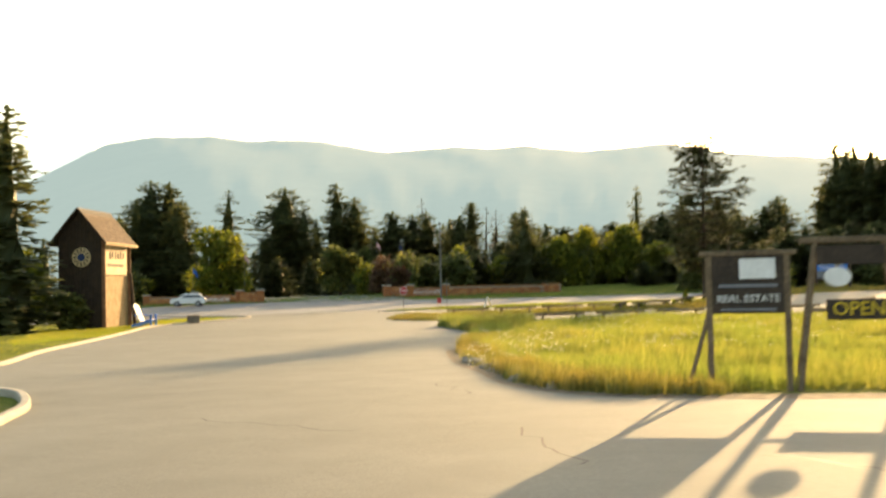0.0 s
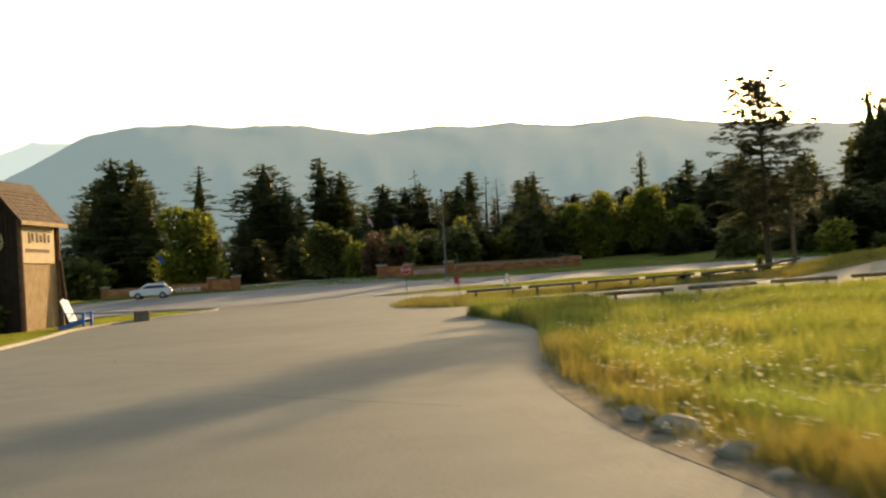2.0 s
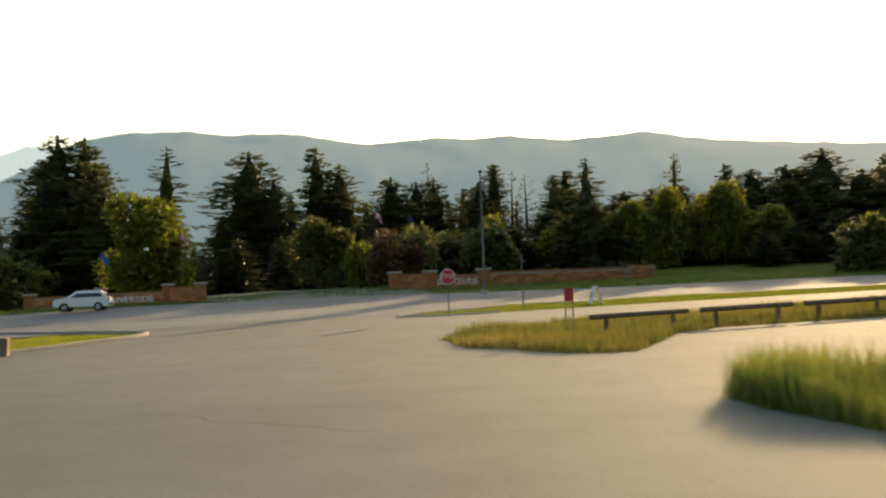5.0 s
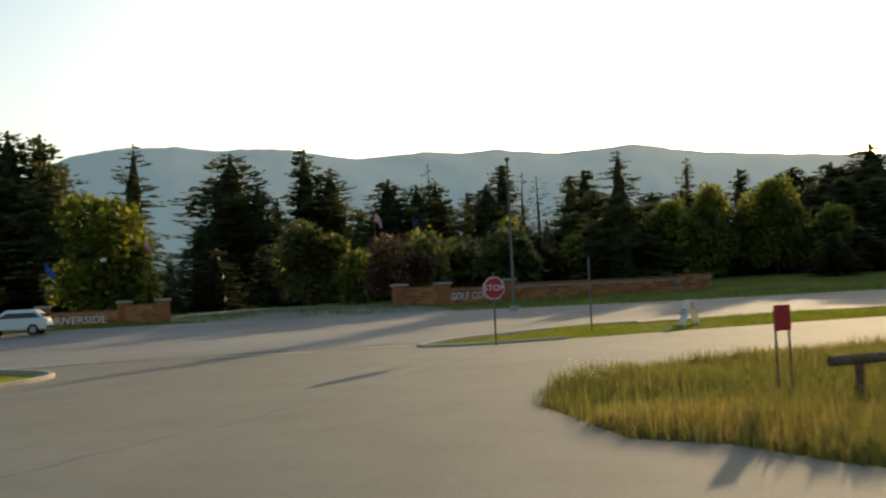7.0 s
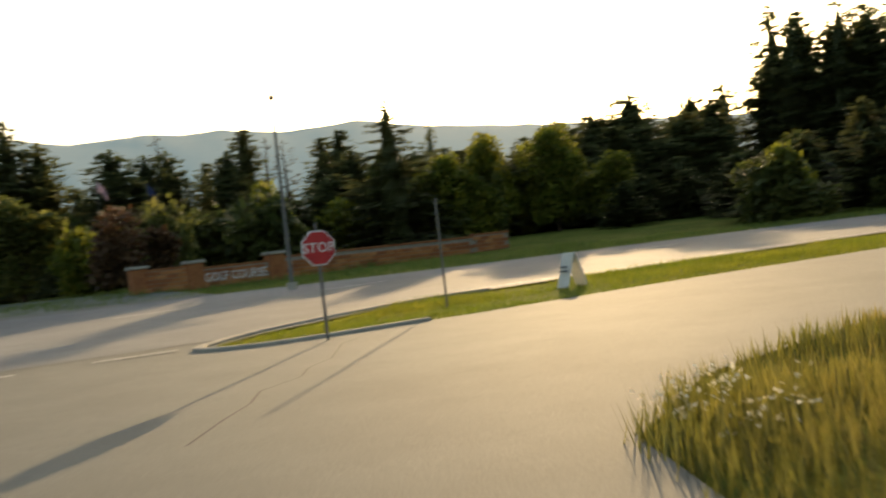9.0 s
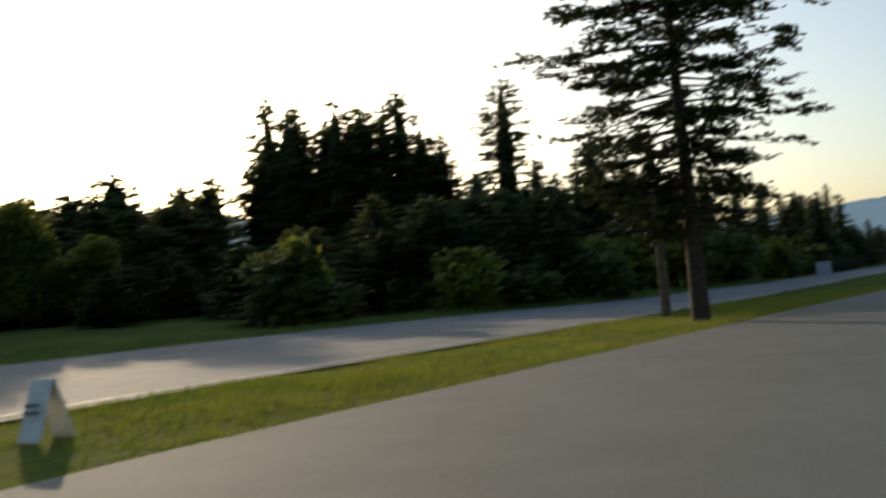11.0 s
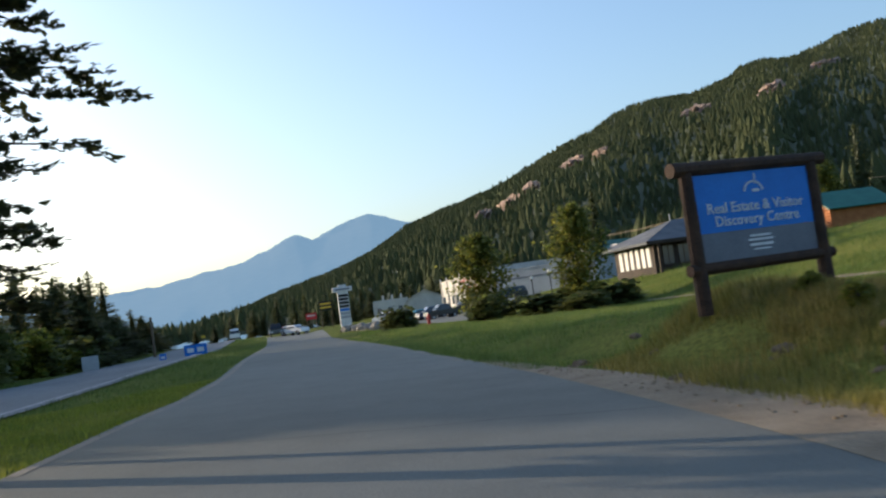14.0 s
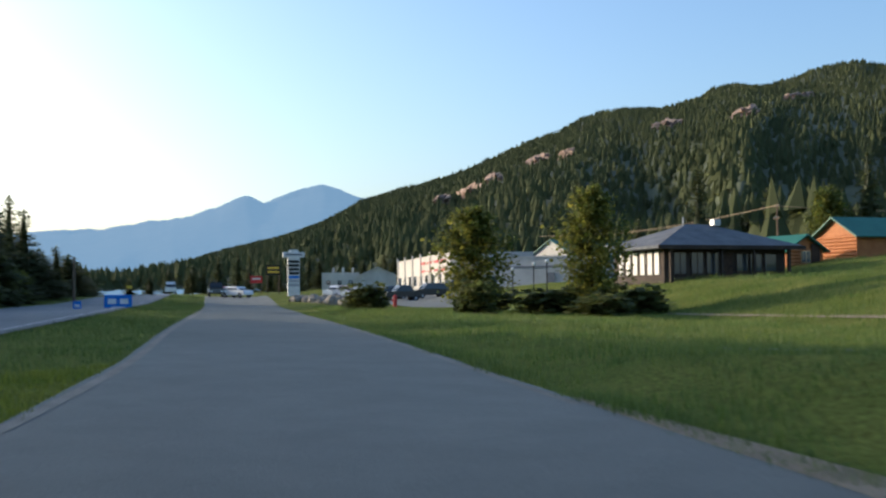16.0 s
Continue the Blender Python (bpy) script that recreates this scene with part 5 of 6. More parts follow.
entrance_wall("low red brick entrance wall with pale letters reading riverside", [(-38.1, 110.9, -32.4, 109.4, 1.05, 0.35), (-32.4, 109.4, -27.2, 107.9, 1.0, 0.35), (-27.2, 107.9, -24.8, 107.1, 1.15, 0.4)], "RIVERSIDE", 1,
              [(-38.1, 110.9, 1.2), (-32.4, 109.4, 1.3), (-27.2, 107.9, 1.3), (-24.8, 107.1, 1.3)])
entrance_wall("long red brick entrance wall with pale letters reading golf course", [(-12.0, 110.5, -9.5, 110.15, 1.15, 0.4), (-9.5, 110.15, -5.8, 110.3, 1.0, 0.35), (-5.8, 110.3, 4.6, 113.2, 1.1, 0.35), (4.6, 113.2, 6.6, 113.8, 1.0, 0.35)], "GOLF COURSE", 1,
              [(-12.0, 110.5, 1.25), (-9.5, 110.15, 1.25), (-5.8, 110.3, 1.25)])


# ---------------------------------------------------------------- flags and poles
def flag(x, y, h, colour, lean):
    f = thing("golf_flag", "small flag on a thin pole behind the brick wall", "flag", (x, y, terrain(x, y)), lean, "flags")
    part("pole", tube(bmesh.new(), (0, 0, -0.2), (0, 0, h), 0.022, 0.015, 6), M_POST, f)
    bm = bmesh.new()
    rows = [[bm.verts.new((0.02 + 0.085 * i, 0.06 * math.sin(i * 1.3 + j * 0.4), h - 0.05 - 0.14 * j - 0.1 * i)) for j in range(5)] for i in range(7)]
    for a, b in zip(rows, rows[1:]):
        for j in range(4):
            bm.faces.new((a[j], b[j], b[j + 1], a[j + 1]))
    bmesh.ops.solidify(bm, geom=bm.faces[:], thickness=0.015)
    part("cloth", bm, colour, f)


M_CLOTH = surface("faded_flag_cloth", (0.30, 0.26, 0.34), (0.42, 0.36, 0.44), 3, 25, 0.9)
for x, y, h, c in ((-33.5, 112.5, 4.0, M_BLUE), (-29.0, 117.5, 5.3, M_CLOTH), (-14.2, 120.5, 6.2, M_CLOTH), (-11.6, 121, 5.8, M_DBLUE)):
    flag(x, y, h, c, 25)
p = thing("street_light", "tall slim steel street light pole beside the highway", "street lamp", (-5.77, 102.3, terrain(-5.77, 102.3)))
part("base", tube(bmesh.new(), (0, 0, -0.2), (0, 0, 0.35), 0.22, 0.2, 12), M_KERB, p)
part("pole", tube(bmesh.new(), (0, 0, 0.3), (0, 0, 7.6), 0.085, 0.05, 10), M_POST, p)
lamp = part("lamp_head", box(bmesh.new(), 0, -0.05, 7.66, 0.22, 0.34, 0.16, bevel=0.04), M_DARK, p)
p = thing("stop_sign", "red octagonal stop sign on a steel post", "traffic sign", (-7.24, 78.25, terrain(-7.24, 78.25)), 14)
part("post", box(bmesh.new(), 0, 0.03, 0.95, 0.04, 0.04, 2.1), M_POST, p)
bm = bmesh.new()
bmesh.ops.create_cone(bm, cap_ends=True, segments=8, radius1=0.315, radius2=0.315, depth=0.015, matrix=pose(0, 0, 1.58, 90, 0, 0) @ pose(0, 0, 0, 0, 0, 22.5))
plate = part("border", bm, M_LETTER, p, "white border plate")
bm = bmesh.new()
bmesh.ops.create_cone(bm, cap_ends=True, segments=8, radius1=0.29, radius2=0.29, depth=0.015, matrix=pose(0, -0.012, 1.58, 90, 0, 0) @ pose(0, 0, 0, 0, 0, 22.5))
part("face", bm, M_RED, p, "red octagon face")
lettering("STOP", 0.235, M_LETTER, p, (0, -0.022, 1.58), label="white letters", depth=0.006)
p = thing("sign_post", "thin steel post on the median", "post", (-4.2, 82.5, terrain(-4.2, 82.5)), 60)
part("post", box(bmesh.new(), 0, 0, 1.1, 0.04, 0.04, 2.4), M_POST, p)
part("cap", box(bmesh.new(), 0, 0, 2.32, 0.05, 0.05, 0.04), M_POST, p)
p = thing("sandwich_board", "white folding sandwich board standing on the median", "sign", (-1.0, 83.5, terrain(-1.0, 83.5)), -75)
p.scale = (0.72, 0.72, 0.78)
for sy in (-1, 1):
    leaf = part("leaf", box(bmesh.new(), 0, sy * 0.2, 0.52, 0.62, 0.03, 1.06, (sy * 19, 0, 0), 0.006), M_WHITE, p)
    bars(leaf, M_GREY, [(0, sy * (0.23 + 0.04), 0.62, 0.4, 0.05), (0, sy * (0.26 + 0.04), 0.5, 0.44, 0.05)])
p = thing("reflector_board", "small red board on a wooden post", "sign", (-3.75, 64.2, terrain(-3.75, 64.2)), 15)
for sx in (-1, 1):
    part("post", box(bmesh.new(), sx * 0.1, 0.0, 0.5, 0.025, 0.025, 1.3, bevel=0.004), M_LOG, p)
part("board", box(bmesh.new(), 0, -0.025, 1.05, 0.24, 0.02, 0.34, bevel=0.004), M_RED, p)


# ---------------------------------------------------------------- log rails of the small car park
def log_rail(x0, y0, x1, y1, h=0.47):
    z0, z1 = terrain(x0, y0), terrain(x1, y1)
    r = thing("log_rail", "low weathered log rail on short posts", "rail", (x0, y0, z0), 0, "log rails of the car park")
    d = Vector((x1 - x0, y1 - y0, z1 - z0))
    bm = bmesh.new()
    tube(bm, (0, 0, h), d + Vector((0, 0, h)), 0.068, 0.06, 9)
    part("rail", bm, M_LOG, r, smooth=False)
    for w in (0.16, 0.84):
        q = d * w
        part("post", tube(bmesh.new(), (q.x, q.y, q.z - 0.15), (q.x, q.y, q.z + h - 0.04), 0.065, 0.06, 8), M_LOG, r)


for i in range(6):
    s = -11.2 + i * 3.1
    log_rail(*xy(s, -9.4 - 0.02 * i), *xy(s + 2.75, -9.4))
for i in range(7):
    x = -1.3 + i * 2.95
    log_rail(x, 49.6 + 0.2 * (x + 1), x + 2.4, 49.6 + 0.2 * (x + 3.4))


# ---------------------------------------------------------------- estate signs by the start
def estate_sign():
    x, y = 3.95, 16.9
    s = thing("timber_notice_board", "brown timber notice board with pale lettering", "sign", (x, y, terrain(x, y)), -12)
    for px in (-0.6, 0.6):
        part("post", box(bmesh.new(), px, 0, 1.05, 0.1, 0.1, 2.3, bevel=0.012), M_LOG, s)
    part("top_beam", box(bmesh.new(), 0, 0, 2.2, 1.5, 0.14, 0.08, bevel=0.012), M_LOG, s)
    part("stay", tube(bmesh.new(), (-0.6, 0.02, 1.3), (-1.0, -0.15, -0.1), 0.035, 0.035, 7), M_LOG, s)
    pan = part("panel", box(bmesh.new(), 0, -0.02, 1.7, 1.1, 0.05, 0.92, bevel=0.01), M_BROWN, s)
    part("picture", box(bmesh.new(), 0.15, -0.055, 1.95, 0.55, 0.02, 0.32), M_LETTER, pan, "pale picture panel")
    lettering("REAL ESTATE", 0.165, M_LETTER, pan, (0, -0.055, 1.47), label="pale letters")
    bars(pan, M_GREY, [(0, -0.05, 1.68, 0.9, 0.05), (0, -0.05, 1.3, 0.85, 0.04)])
    x, y = 5.45, 16.55
    s = thing("banner_frame", "timber A-frame with an oval sign and an orange banner", "sign", (x, y, terrain(x, y)), -12)
    for px in (-1, 1):
        part("leg", tube(bmesh.new(), (px * 0.8, 0, -0.1), (px * 0.5, 0, 2.35), 0.05, 0.045, 8), M_LOG, s)
        part("leg", tube(bmesh.new(), (px * 0.8, 0.7, -0.1), (px * 0.5, 0.05, 2.35), 0.05, 0.045, 8), M_LOG, s)
    part("top_beam", box(bmesh.new(), 0, 0, 2.36, 1.5, 0.1, 0.1, bevel=0.012), M_LOG, s)
    part("header", box(bmesh.new(), 0, -0.07, 2.12, 1.0, 0.04, 0.3), M_BROWN, s)
    bm = bmesh.new()
    bmesh.ops.create_cone(bm, cap_ends=True, segments=28, radius1=0.2, radius2=0.2, depth=0.03, matrix=pose(-0.2, -0.08, 1.78, 90, 0, 0) @ Matrix.Diagonal((1, 0.75, 1, 1)))
    part("oval_sign", bm, M_LETTER, s, "pale oval sign")
    part("oval_bracket", box(bmesh.new(), -0.2, -0.04, 1.95, 0.05, 0.05, 0.5), M_LOG, s)
    ban = part("banner", box(bmesh.new(), 0.1, -0.05, 1.27, 0.95, 0.03, 0.32), M_BROWN, s)
    part("banner_rail", box(bmesh.new(), 0, 0, 1.27, 1.3, 0.06, 0.06), M_LOG, s)
    lettering("OPEN", 0.3, M_YELLOW, ban, (0.1, -0.075, 1.275), label="orange letters")


estate_sign()


# ---------------------------------------------------------------- vehicles
def vehicle(x, y, rz, colour, label, ln=4.3, wd=1.75, ht=1.48, style="hatch", group="", scale=1.0, name="car"):
    v = thing(name, label, "car", (x, y, terrain(x, y) + 0.06), rz, group)
    v.scale = (scale,) * 3
    h2 = ln / 2
    shapes = {
        "hatch": ([(-h2, 0.35), (-h2 + 0.05, 0.82), (-h2 + 0.18, 0.92), (-h2 + 0.95, 1.0), (h2 - 0.12, 1.0), (h2, 0.75), (h2 - 0.03, 0.32)], [(-h2 + 0.9, 0.98), (-h2 + 1.65, ht), (h2 - 0.75, ht), (h2 - 0.1, 0.98)]),
        "suv": ([(-h2, 0.4), (-h2 + 0.04, 0.98), (-h2 + 1.1, 1.08), (h2 - 0.06, 1.08), (h2, 0.8), (h2 - 0.03, 0.4)], [(-h2 + 1.0, 1.06), (-h2 + 1.6, ht), (h2 - 0.35, ht), (h2 - 0.06, 1.06)]),
        "pickup": ([(-h2, 0.5), (-h2 + 0.04, 1.05), (-h2 + 1.3, 1.12), (h2 - 0.03, 1.12), (h2, 0.5)], [(-h2 + 1.2, 1.1), (-h2 + 1.85, ht), (-h2 + 3.2, ht), (-h2 + 3.5, 1.1)]),
        "van": ([(-h2, 0.45), (-h2 + 0.03, 1.2), (h2, 1.2), (h2, 0.45)], [(-h2 + 0.02, 1.18), (-h2 + 0.9, ht), (h2 - 0.02, ht), (h2 - 0.01, 1.18)]),
    }[style]
    lower = prism(bmesh.new(), shapes[0], -wd / 2, wd / 2, pose(0, 0, 0, 90, 0, 0))
    bmesh.ops.bevel(lower, geom=[e for e in lower.edges], offset=0.05, segments=2, affect="EDGES")
    body = part("body", lower, colour, v, smooth=False)
    up = prism(bmesh.new(), shapes[1], -wd / 2 + 0.1, wd / 2 - 0.1, pose(0, 0, 0, 90, 0, 0))
    for q in up.verts:
        if q.co.z > ht - 0.1:
            q.co.y *= 0.88
    bmesh.ops.bevel(up, geom=[e for e in up.edges], offset=0.05, segments=2, affect="EDGES")
    part("cabin", up, colour, v)
    zt, zb = ht - 0.12, shapes[1][0][1] + 0.05
    x0, x1 = shapes[1][0][0], shapes[1][-1][0]
    xa, xb = shapes[1][1][0], shapes[1][2][0]
    for sy in (-1, 1):
        bm = bmesh.new()
        vs = [bm.verts.new((xx, sy * (wd / 2 - (0.085 if zz < ht - 0.2 else 0.175)), zz)) for xx, zz in ((x0 + 0.35, zb), (x1 - 0.3, zb), (xb - 0.05, zt), (xa + 0.12, zt))]
        bm.faces.new(vs)
        bmesh.ops.solidify(bm, geom=bm.faces[:], thickness=0.02)
        part("side_window", bm, M_GLASS, v, "dark side window")
    for (xl, xu) in ((x0, xa), (x1, xb)):
        bm = bmesh.new()
        o = -0.03 if xl == x0 else 0.03
        vs = [bm.verts.new((xl + (xu - xl) * w + o, sy * (wd / 2 - 0.2), zb + (zt - zb) * w + 0.02)) for w, sy in ((0.05, -1), (0.05, 1), (0.92, 1), (0.92, -1))]
        bm.faces.new(vs)
        bmesh.ops.solidify(bm, geom=bm.faces[:], thickness=0.02)
        part("windscreen" if xl == x0 else "rear_window", bm, M_GLASS, v)
    for wx in (-h2 + 0.8, h2 - 0.8):
        for sy in (-1, 1):
            wheel = part("wheel", tube(bmesh.new(), (wx, sy * (wd / 2 - 0.2), 0.32), (wx, sy * (wd / 2 + 0.01), 0.32), 0.33, 0.33, 18), M_DARK, v, "black tyre")
            part("rim", tube(bmesh.new(), (wx, sy * (wd / 2 - 0.02), 0.32), (wx, sy * (wd / 2 + 0.025), 0.32), 0.2, 0.18, 12), M_STEEL, wheel, "silver rim")
    for sy in (-1, 1):
        part("headlight", box(bmesh.new(), -h2 + 0.03, sy * (wd / 2 - 0.3), 0.72, 0.08, 0.34, 0.14, bevel=0.02), M_LETTER, v)
        part("tail_light", box(bmesh.new(), h2 - 0.04, sy * (wd / 2 - 0.2), 0.85, 0.08, 0.2, 0.22, bevel=0.02), M_RED, v)
    part("bumper", box(bmesh.new(), h2 - 0.02, 0, 0.45, 0.1, wd - 0.1, 0.16, bevel=0.03), M_DARK, v)
    return v


P_WHITE, P_BLACK, P_TEAL, P_NAVY, P_RED = car_paint("white_car_paint", (0.72, 0.72, 0.72)), car_paint("black_car_paint", (0.02, 0.02, 0.024)), car_paint("teal_car_paint", (0.12, 0.36, 0.42)), car_paint("navy_car_paint", (0.02, 0.035, 0.08)), car_paint("red_car_paint", (0.35, 0.04, 0.04))
vehicle(-31.0, 102.6, 8, P_WHITE, "small white hatchback on the road before the brick wall", 4.0, 1.7, 1.5, scale=0.86)
PARK = "cars parked by the white buildings"
for x, y, rz, c, st, lab, h in ((150, 103.5, -25, P_TEAL, "hatch", "pale teal car in the car park", 1.5), (155.5, 106.5, -25, P_WHITE, "hatch", "white car in the car park", 1.5), (160, 110, -25, P_WHITE, "suv", "white car in the car park", 1.7),
                               (138, 97.8, -60, P_BLACK, "pickup", "black pickup in the car park", 1.85), (140, 94.6, -60, P_BLACK, "suv", "black off-roader in the car park", 1.8), (142, 91.8, -60, P_NAVY, "suv", "dark blue off-roader in the car park", 1.8),
                               (144, 89.2, -60, P_BLACK, "suv", "black off-roader in the car park", 1.8), (146.5, 100.5, -60, P_NAVY, "suv", "dark blue off-roader in the car park", 1.75)):
    vehicle(x, y, rz, c, lab, 4.5, 1.85, h, st, PARK)
vehicle(152, 124.8, 20, P_BLACK, "dark pickup on the frontage road", 5.2, 1.95, 1.9, "pickup")
vehicle(207, 151.5, 20, P_WHITE, "white delivery van beside the road", 5.5, 2.1, 2.3, "van", name="van")
vehicle(215, 144.2, 20, P_RED, "red car on the frontage road", 4.4, 1.75, 1.45)
vehicle(150, 121.3, 60, P_WHITE, "white car turning beside the road", 4.4, 1.75, 1.45)


# ---------------------------------------------------------------- blue sign
def blue_sign():
    x, y = 23.0, 73.62
    z = terrain(x, y)
    s = thing("visitor_sign", "large blue and grey information sign in a dark log frame", "sign", (x, y, z), math.degrees(math.atan2(72.31 - 74.92, 23.87 - 22.11)))
    top = (4.0 - z) / 0.87
    s.scale = (0.92, 0.92, 0.87)
    for px in (-1.52, 1.52):
        part("log_post", tube(bmesh.new(), (px, 0, -0.3), (px, 0, top - 0.05), 0.15, 0.13, 10), M_DLOG, s)
    part("top_log", tube(bmesh.new(), (-1.85, 0, top), (1.85, 0, top + 0.02), 0.15, 0.13, 10), M_DLOG, s)
    part("bottom_log", tube(bmesh.new(), (-1.75, -0.02, top - 1.96), (1.75, -0.02, top - 1.94), 0.12, 0.11, 10), M_DLOG, s)
    pan = part("blue_panel", box(bmesh.new(), 0, 0, top - 0.7, 2.78, 0.06, 1.16), M_BLUE, s, "bright blue panel")
    low = part("grey_panel", box(bmesh.new(), 0, 0, top - 1.565, 2.78, 0.06, 0.56), M_GREY, s, "blue-grey lower panel")
    lettering("Real Estate & Visitor", 0.29, M_LETTER, pan, (0, -0.04, top - 0.82), label="white letters", wide=0.97)
    lettering("Discovery Centre", 0.29, M_LETTER, pan, (0, -0.04, top - 1.08), label="white letters", wide=0.97)
    for k in range(9):
        a = math.pi * (0.1 + 0.8 * k / 8)
        part("logo_arc", box(bmesh.new(), 0.22 * math.cos(a), -0.04, top - 0.54 + 0.2 * math.sin(a), 0.09, 0.015, 0.035, (0, 90 - math.degrees(a), 0)), M_LETTER, pan)
    part("logo_mark", box(bmesh.new(), 0.05, -0.04, top - 0.52, 0.16, 0.015, 0.06), M_LETTER, pan)
    part("logo_stem", box(bmesh.new(), 0.06, -0.04, top - 0.28, 0.025, 0.015, 0.2), M_LETTER, pan)
    bars(low, M_LETTER, [(0, -0.04, top - 1.42, 0.5, 0.04), (0, -0.04, top - 1.5, 0.6, 0.04), (0, -0.04, top - 1.6, 0.56, 0.05), (0, -0.04, top - 1.69, 0.4, 0.03)])


blue_sign()


def boulder(x, y, r, label, group, sq=0.7, material=None):
    bm = bmesh.new()
    bmesh.ops.create_icosphere(bm, subdivisions=2, radius=r)
    o = Vector((x, y, 0))
    for v in bm.verts:
        v.co *= 1 + 0.45 * noise.noise(v.co / r * 1.3 + o)
        v.co.z *= sq
    b = solo("boulder", bm, material or M_STONE, label, "rock", group)
    b.matrix_basis = pose(x, y, terrain(x, y) + r * (0.1 if material else 0.25), random.uniform(-20, 20), random.uniform(-20, 20), random.uniform(0, 360))


for i in range(46):
    w = random.random()
    boulder(104 + 20 * w + random.uniform(-1, 1), 96.5 + 11 * w + random.uniform(-1.2, 1.2), random.uniform(0.35, 0.8), "grey boulder in a low rock border", "rock border", 0.85)
rs = random.Random(12)
for i in range(26):
    x, y = xy(rs.uniform(3, 21), -rs.uniform(5.7, 8.4))
    boulder(x, y, rs.uniform(0.07, 0.24), "half-buried rock on the rough roadside bank", "roadside rocks", 0.6, M_EARTHROCK)
for x, y, rr in ((12.2, 72.0, 0.18), (10.9, 71.6, 0.14), (13.4, 72.4, 0.12), (9.0, 71.2, 0.16), (6.6, 70.4, 0.18), (14.6, 72.4, 0.2), (16.0, 73.0, 0.17), (17.2, 73.3, 0.14)):
    boulder(x, y, rr, "half-buried rock on the rough roadside bank", "roadside rocks", 0.6, M_EARTHROCK)
for x, y, rr in ((-0.75, 25.2, 0.22), (-0.55, 24.4, 0.25), (-0.85, 26.4, 0.16), (-0.3, 23.0, 0.2), (-1.1, 31.9, 0.2), (0.3, 19.4, 0.2), (-0.9, 28.0, 0.14), (-0.2, 22.1, 0.13), (0.9, 17.9, 0.16)):
    boulder(x, y, rr, "pale rock at the edge of the asphalt", "rocks at the asphalt edge", 0.55)

p = thing("fire_hydrant", "red fire hydrant on the grass beside the road", "hydrant", (97.2, 92.5, terrain(97.2, 92.5)))
bm = tube(bmesh.new(), (0, 0, -0.1), (0, 0, 0.85), 0.16, 0.15, 12)
part("barrel", bm, M_RED, p)
part("cap", tube(bmesh.new(), (0, 0, 0.85), (0, 0, 1.05), 0.19, 0.08, 12), M_RED, p)
for a in (0, 1, 2):
    part("nozzle", tube(bmesh.new(), (0, 0, 0.62), (0.26 * math.cos(a * 1.57), 0.26 * math.sin(a * 1.57), 0.62), 0.075, 0.075, 8), M_RED, p)


# ---------------------------------------------------------------- signs and poles down the road
def panel_sign(name, label, x, y, z, w, h, rz, material, legs=2, text=(), text_mat=None):
    g = terrain(x, y)
    s = thing(name, label, "sign", (x, y, g), rz)
    for k in range(legs):
        px = (-0.4 + 0.8 * k) * w if legs > 1 else 0
        part("post", tube(bmesh.new(), (px, 0.06, -0.2), (px, 0.06, z - g + h / 2), 0.06, 0.05, 7), M_LOG, s)
    pan = part("panel", box(bmesh.new(), 0, 0, z - g, w, 0.05, h, bevel=0.008), material, s)
    bars(pan, text_mat or M_LETTER, [(tx * w, -0.035, z - g + tz * h, tw * w, th * h) for tx, tz, tw, th in text])
    return s


panel_sign("notice_sign", "pale square sign on posts beyond the highway", 73.6, 112.9, 2.05, 1.15, 1.1, -62, M_PALEGREY)
s = panel_sign("blue_road_sign", "blue double road sign with white panels", 82.3, 108.6, 1.95, 1.75, 0.95, -75, M_BLUE, 2, [(-0.22, 0.05, 0.3, 0.36), (0.22, 0.05, 0.3, 0.36), (0, -0.36, 0.5, 0.1)])
part("top_plate", box(bmesh.new(), 0.7, 0, 1.35, 0.34, 0.05, 0.2), M_YELLOW, s, "yellow top plate")
panel_sign("blue_marker", "small blue and white road marker sign", 80.6, 110.6, 1.75, 0.5, 0.6, -75, M_BLUE, 1, [(0, 0, 0.6, 0.3)])
panel_sign("black_sign", "black roadside sign with yellow writing", 171, 122.1, 6.0, 2.2, 1.5, -70, M_DARK, 2, [(0, 0.2, 0.8, 0.2), (0, -0.2, 0.8, 0.2)], M_YELLOW)
panel_sign("red_sign", "red and white roadside sign", 172, 125, 4.6, 1.8, 1.1, -70, M_RED, 2, [(0, 0.1, 0.7, 0.2)])


def pylon():
    x, y = 164, 117.2
    g = terrain(x, y)
    s = thing("pylon_sign", "tall white pylon sign with stacked name panels", "sign", (x, y, g), -70)
    part("column", box(bmesh.new(), 0, 0, (8.0 - g) / 2, 1.7, 0.7, 8.0 - g, bevel=0.04), M_WHITE, s)
    part("cap", box(bmesh.new(), 0, 0, 8.0 - g, 3.1, 0.9, 0.75, bevel=0.06), M_WHITE, s)
    bars(s, M_GREY, [(0, -0.47, 8.0 - g, 2.4, 0.25)])
    part("finial", box(bmesh.new(), 0, 0, 8.55 - g, 1.3, 0.6, 0.35, bevel=0.04), M_WHITE, s)
    for k in range(7):
        part("name_panel", box(bmesh.new(), 0, -0.37, 7.0 - g - k * 0.56, 1.5, 0.06, 0.4), M_BLUE if k == 4 else M_DARK if k < 4 else M_PALEGREY, s)


pylon()


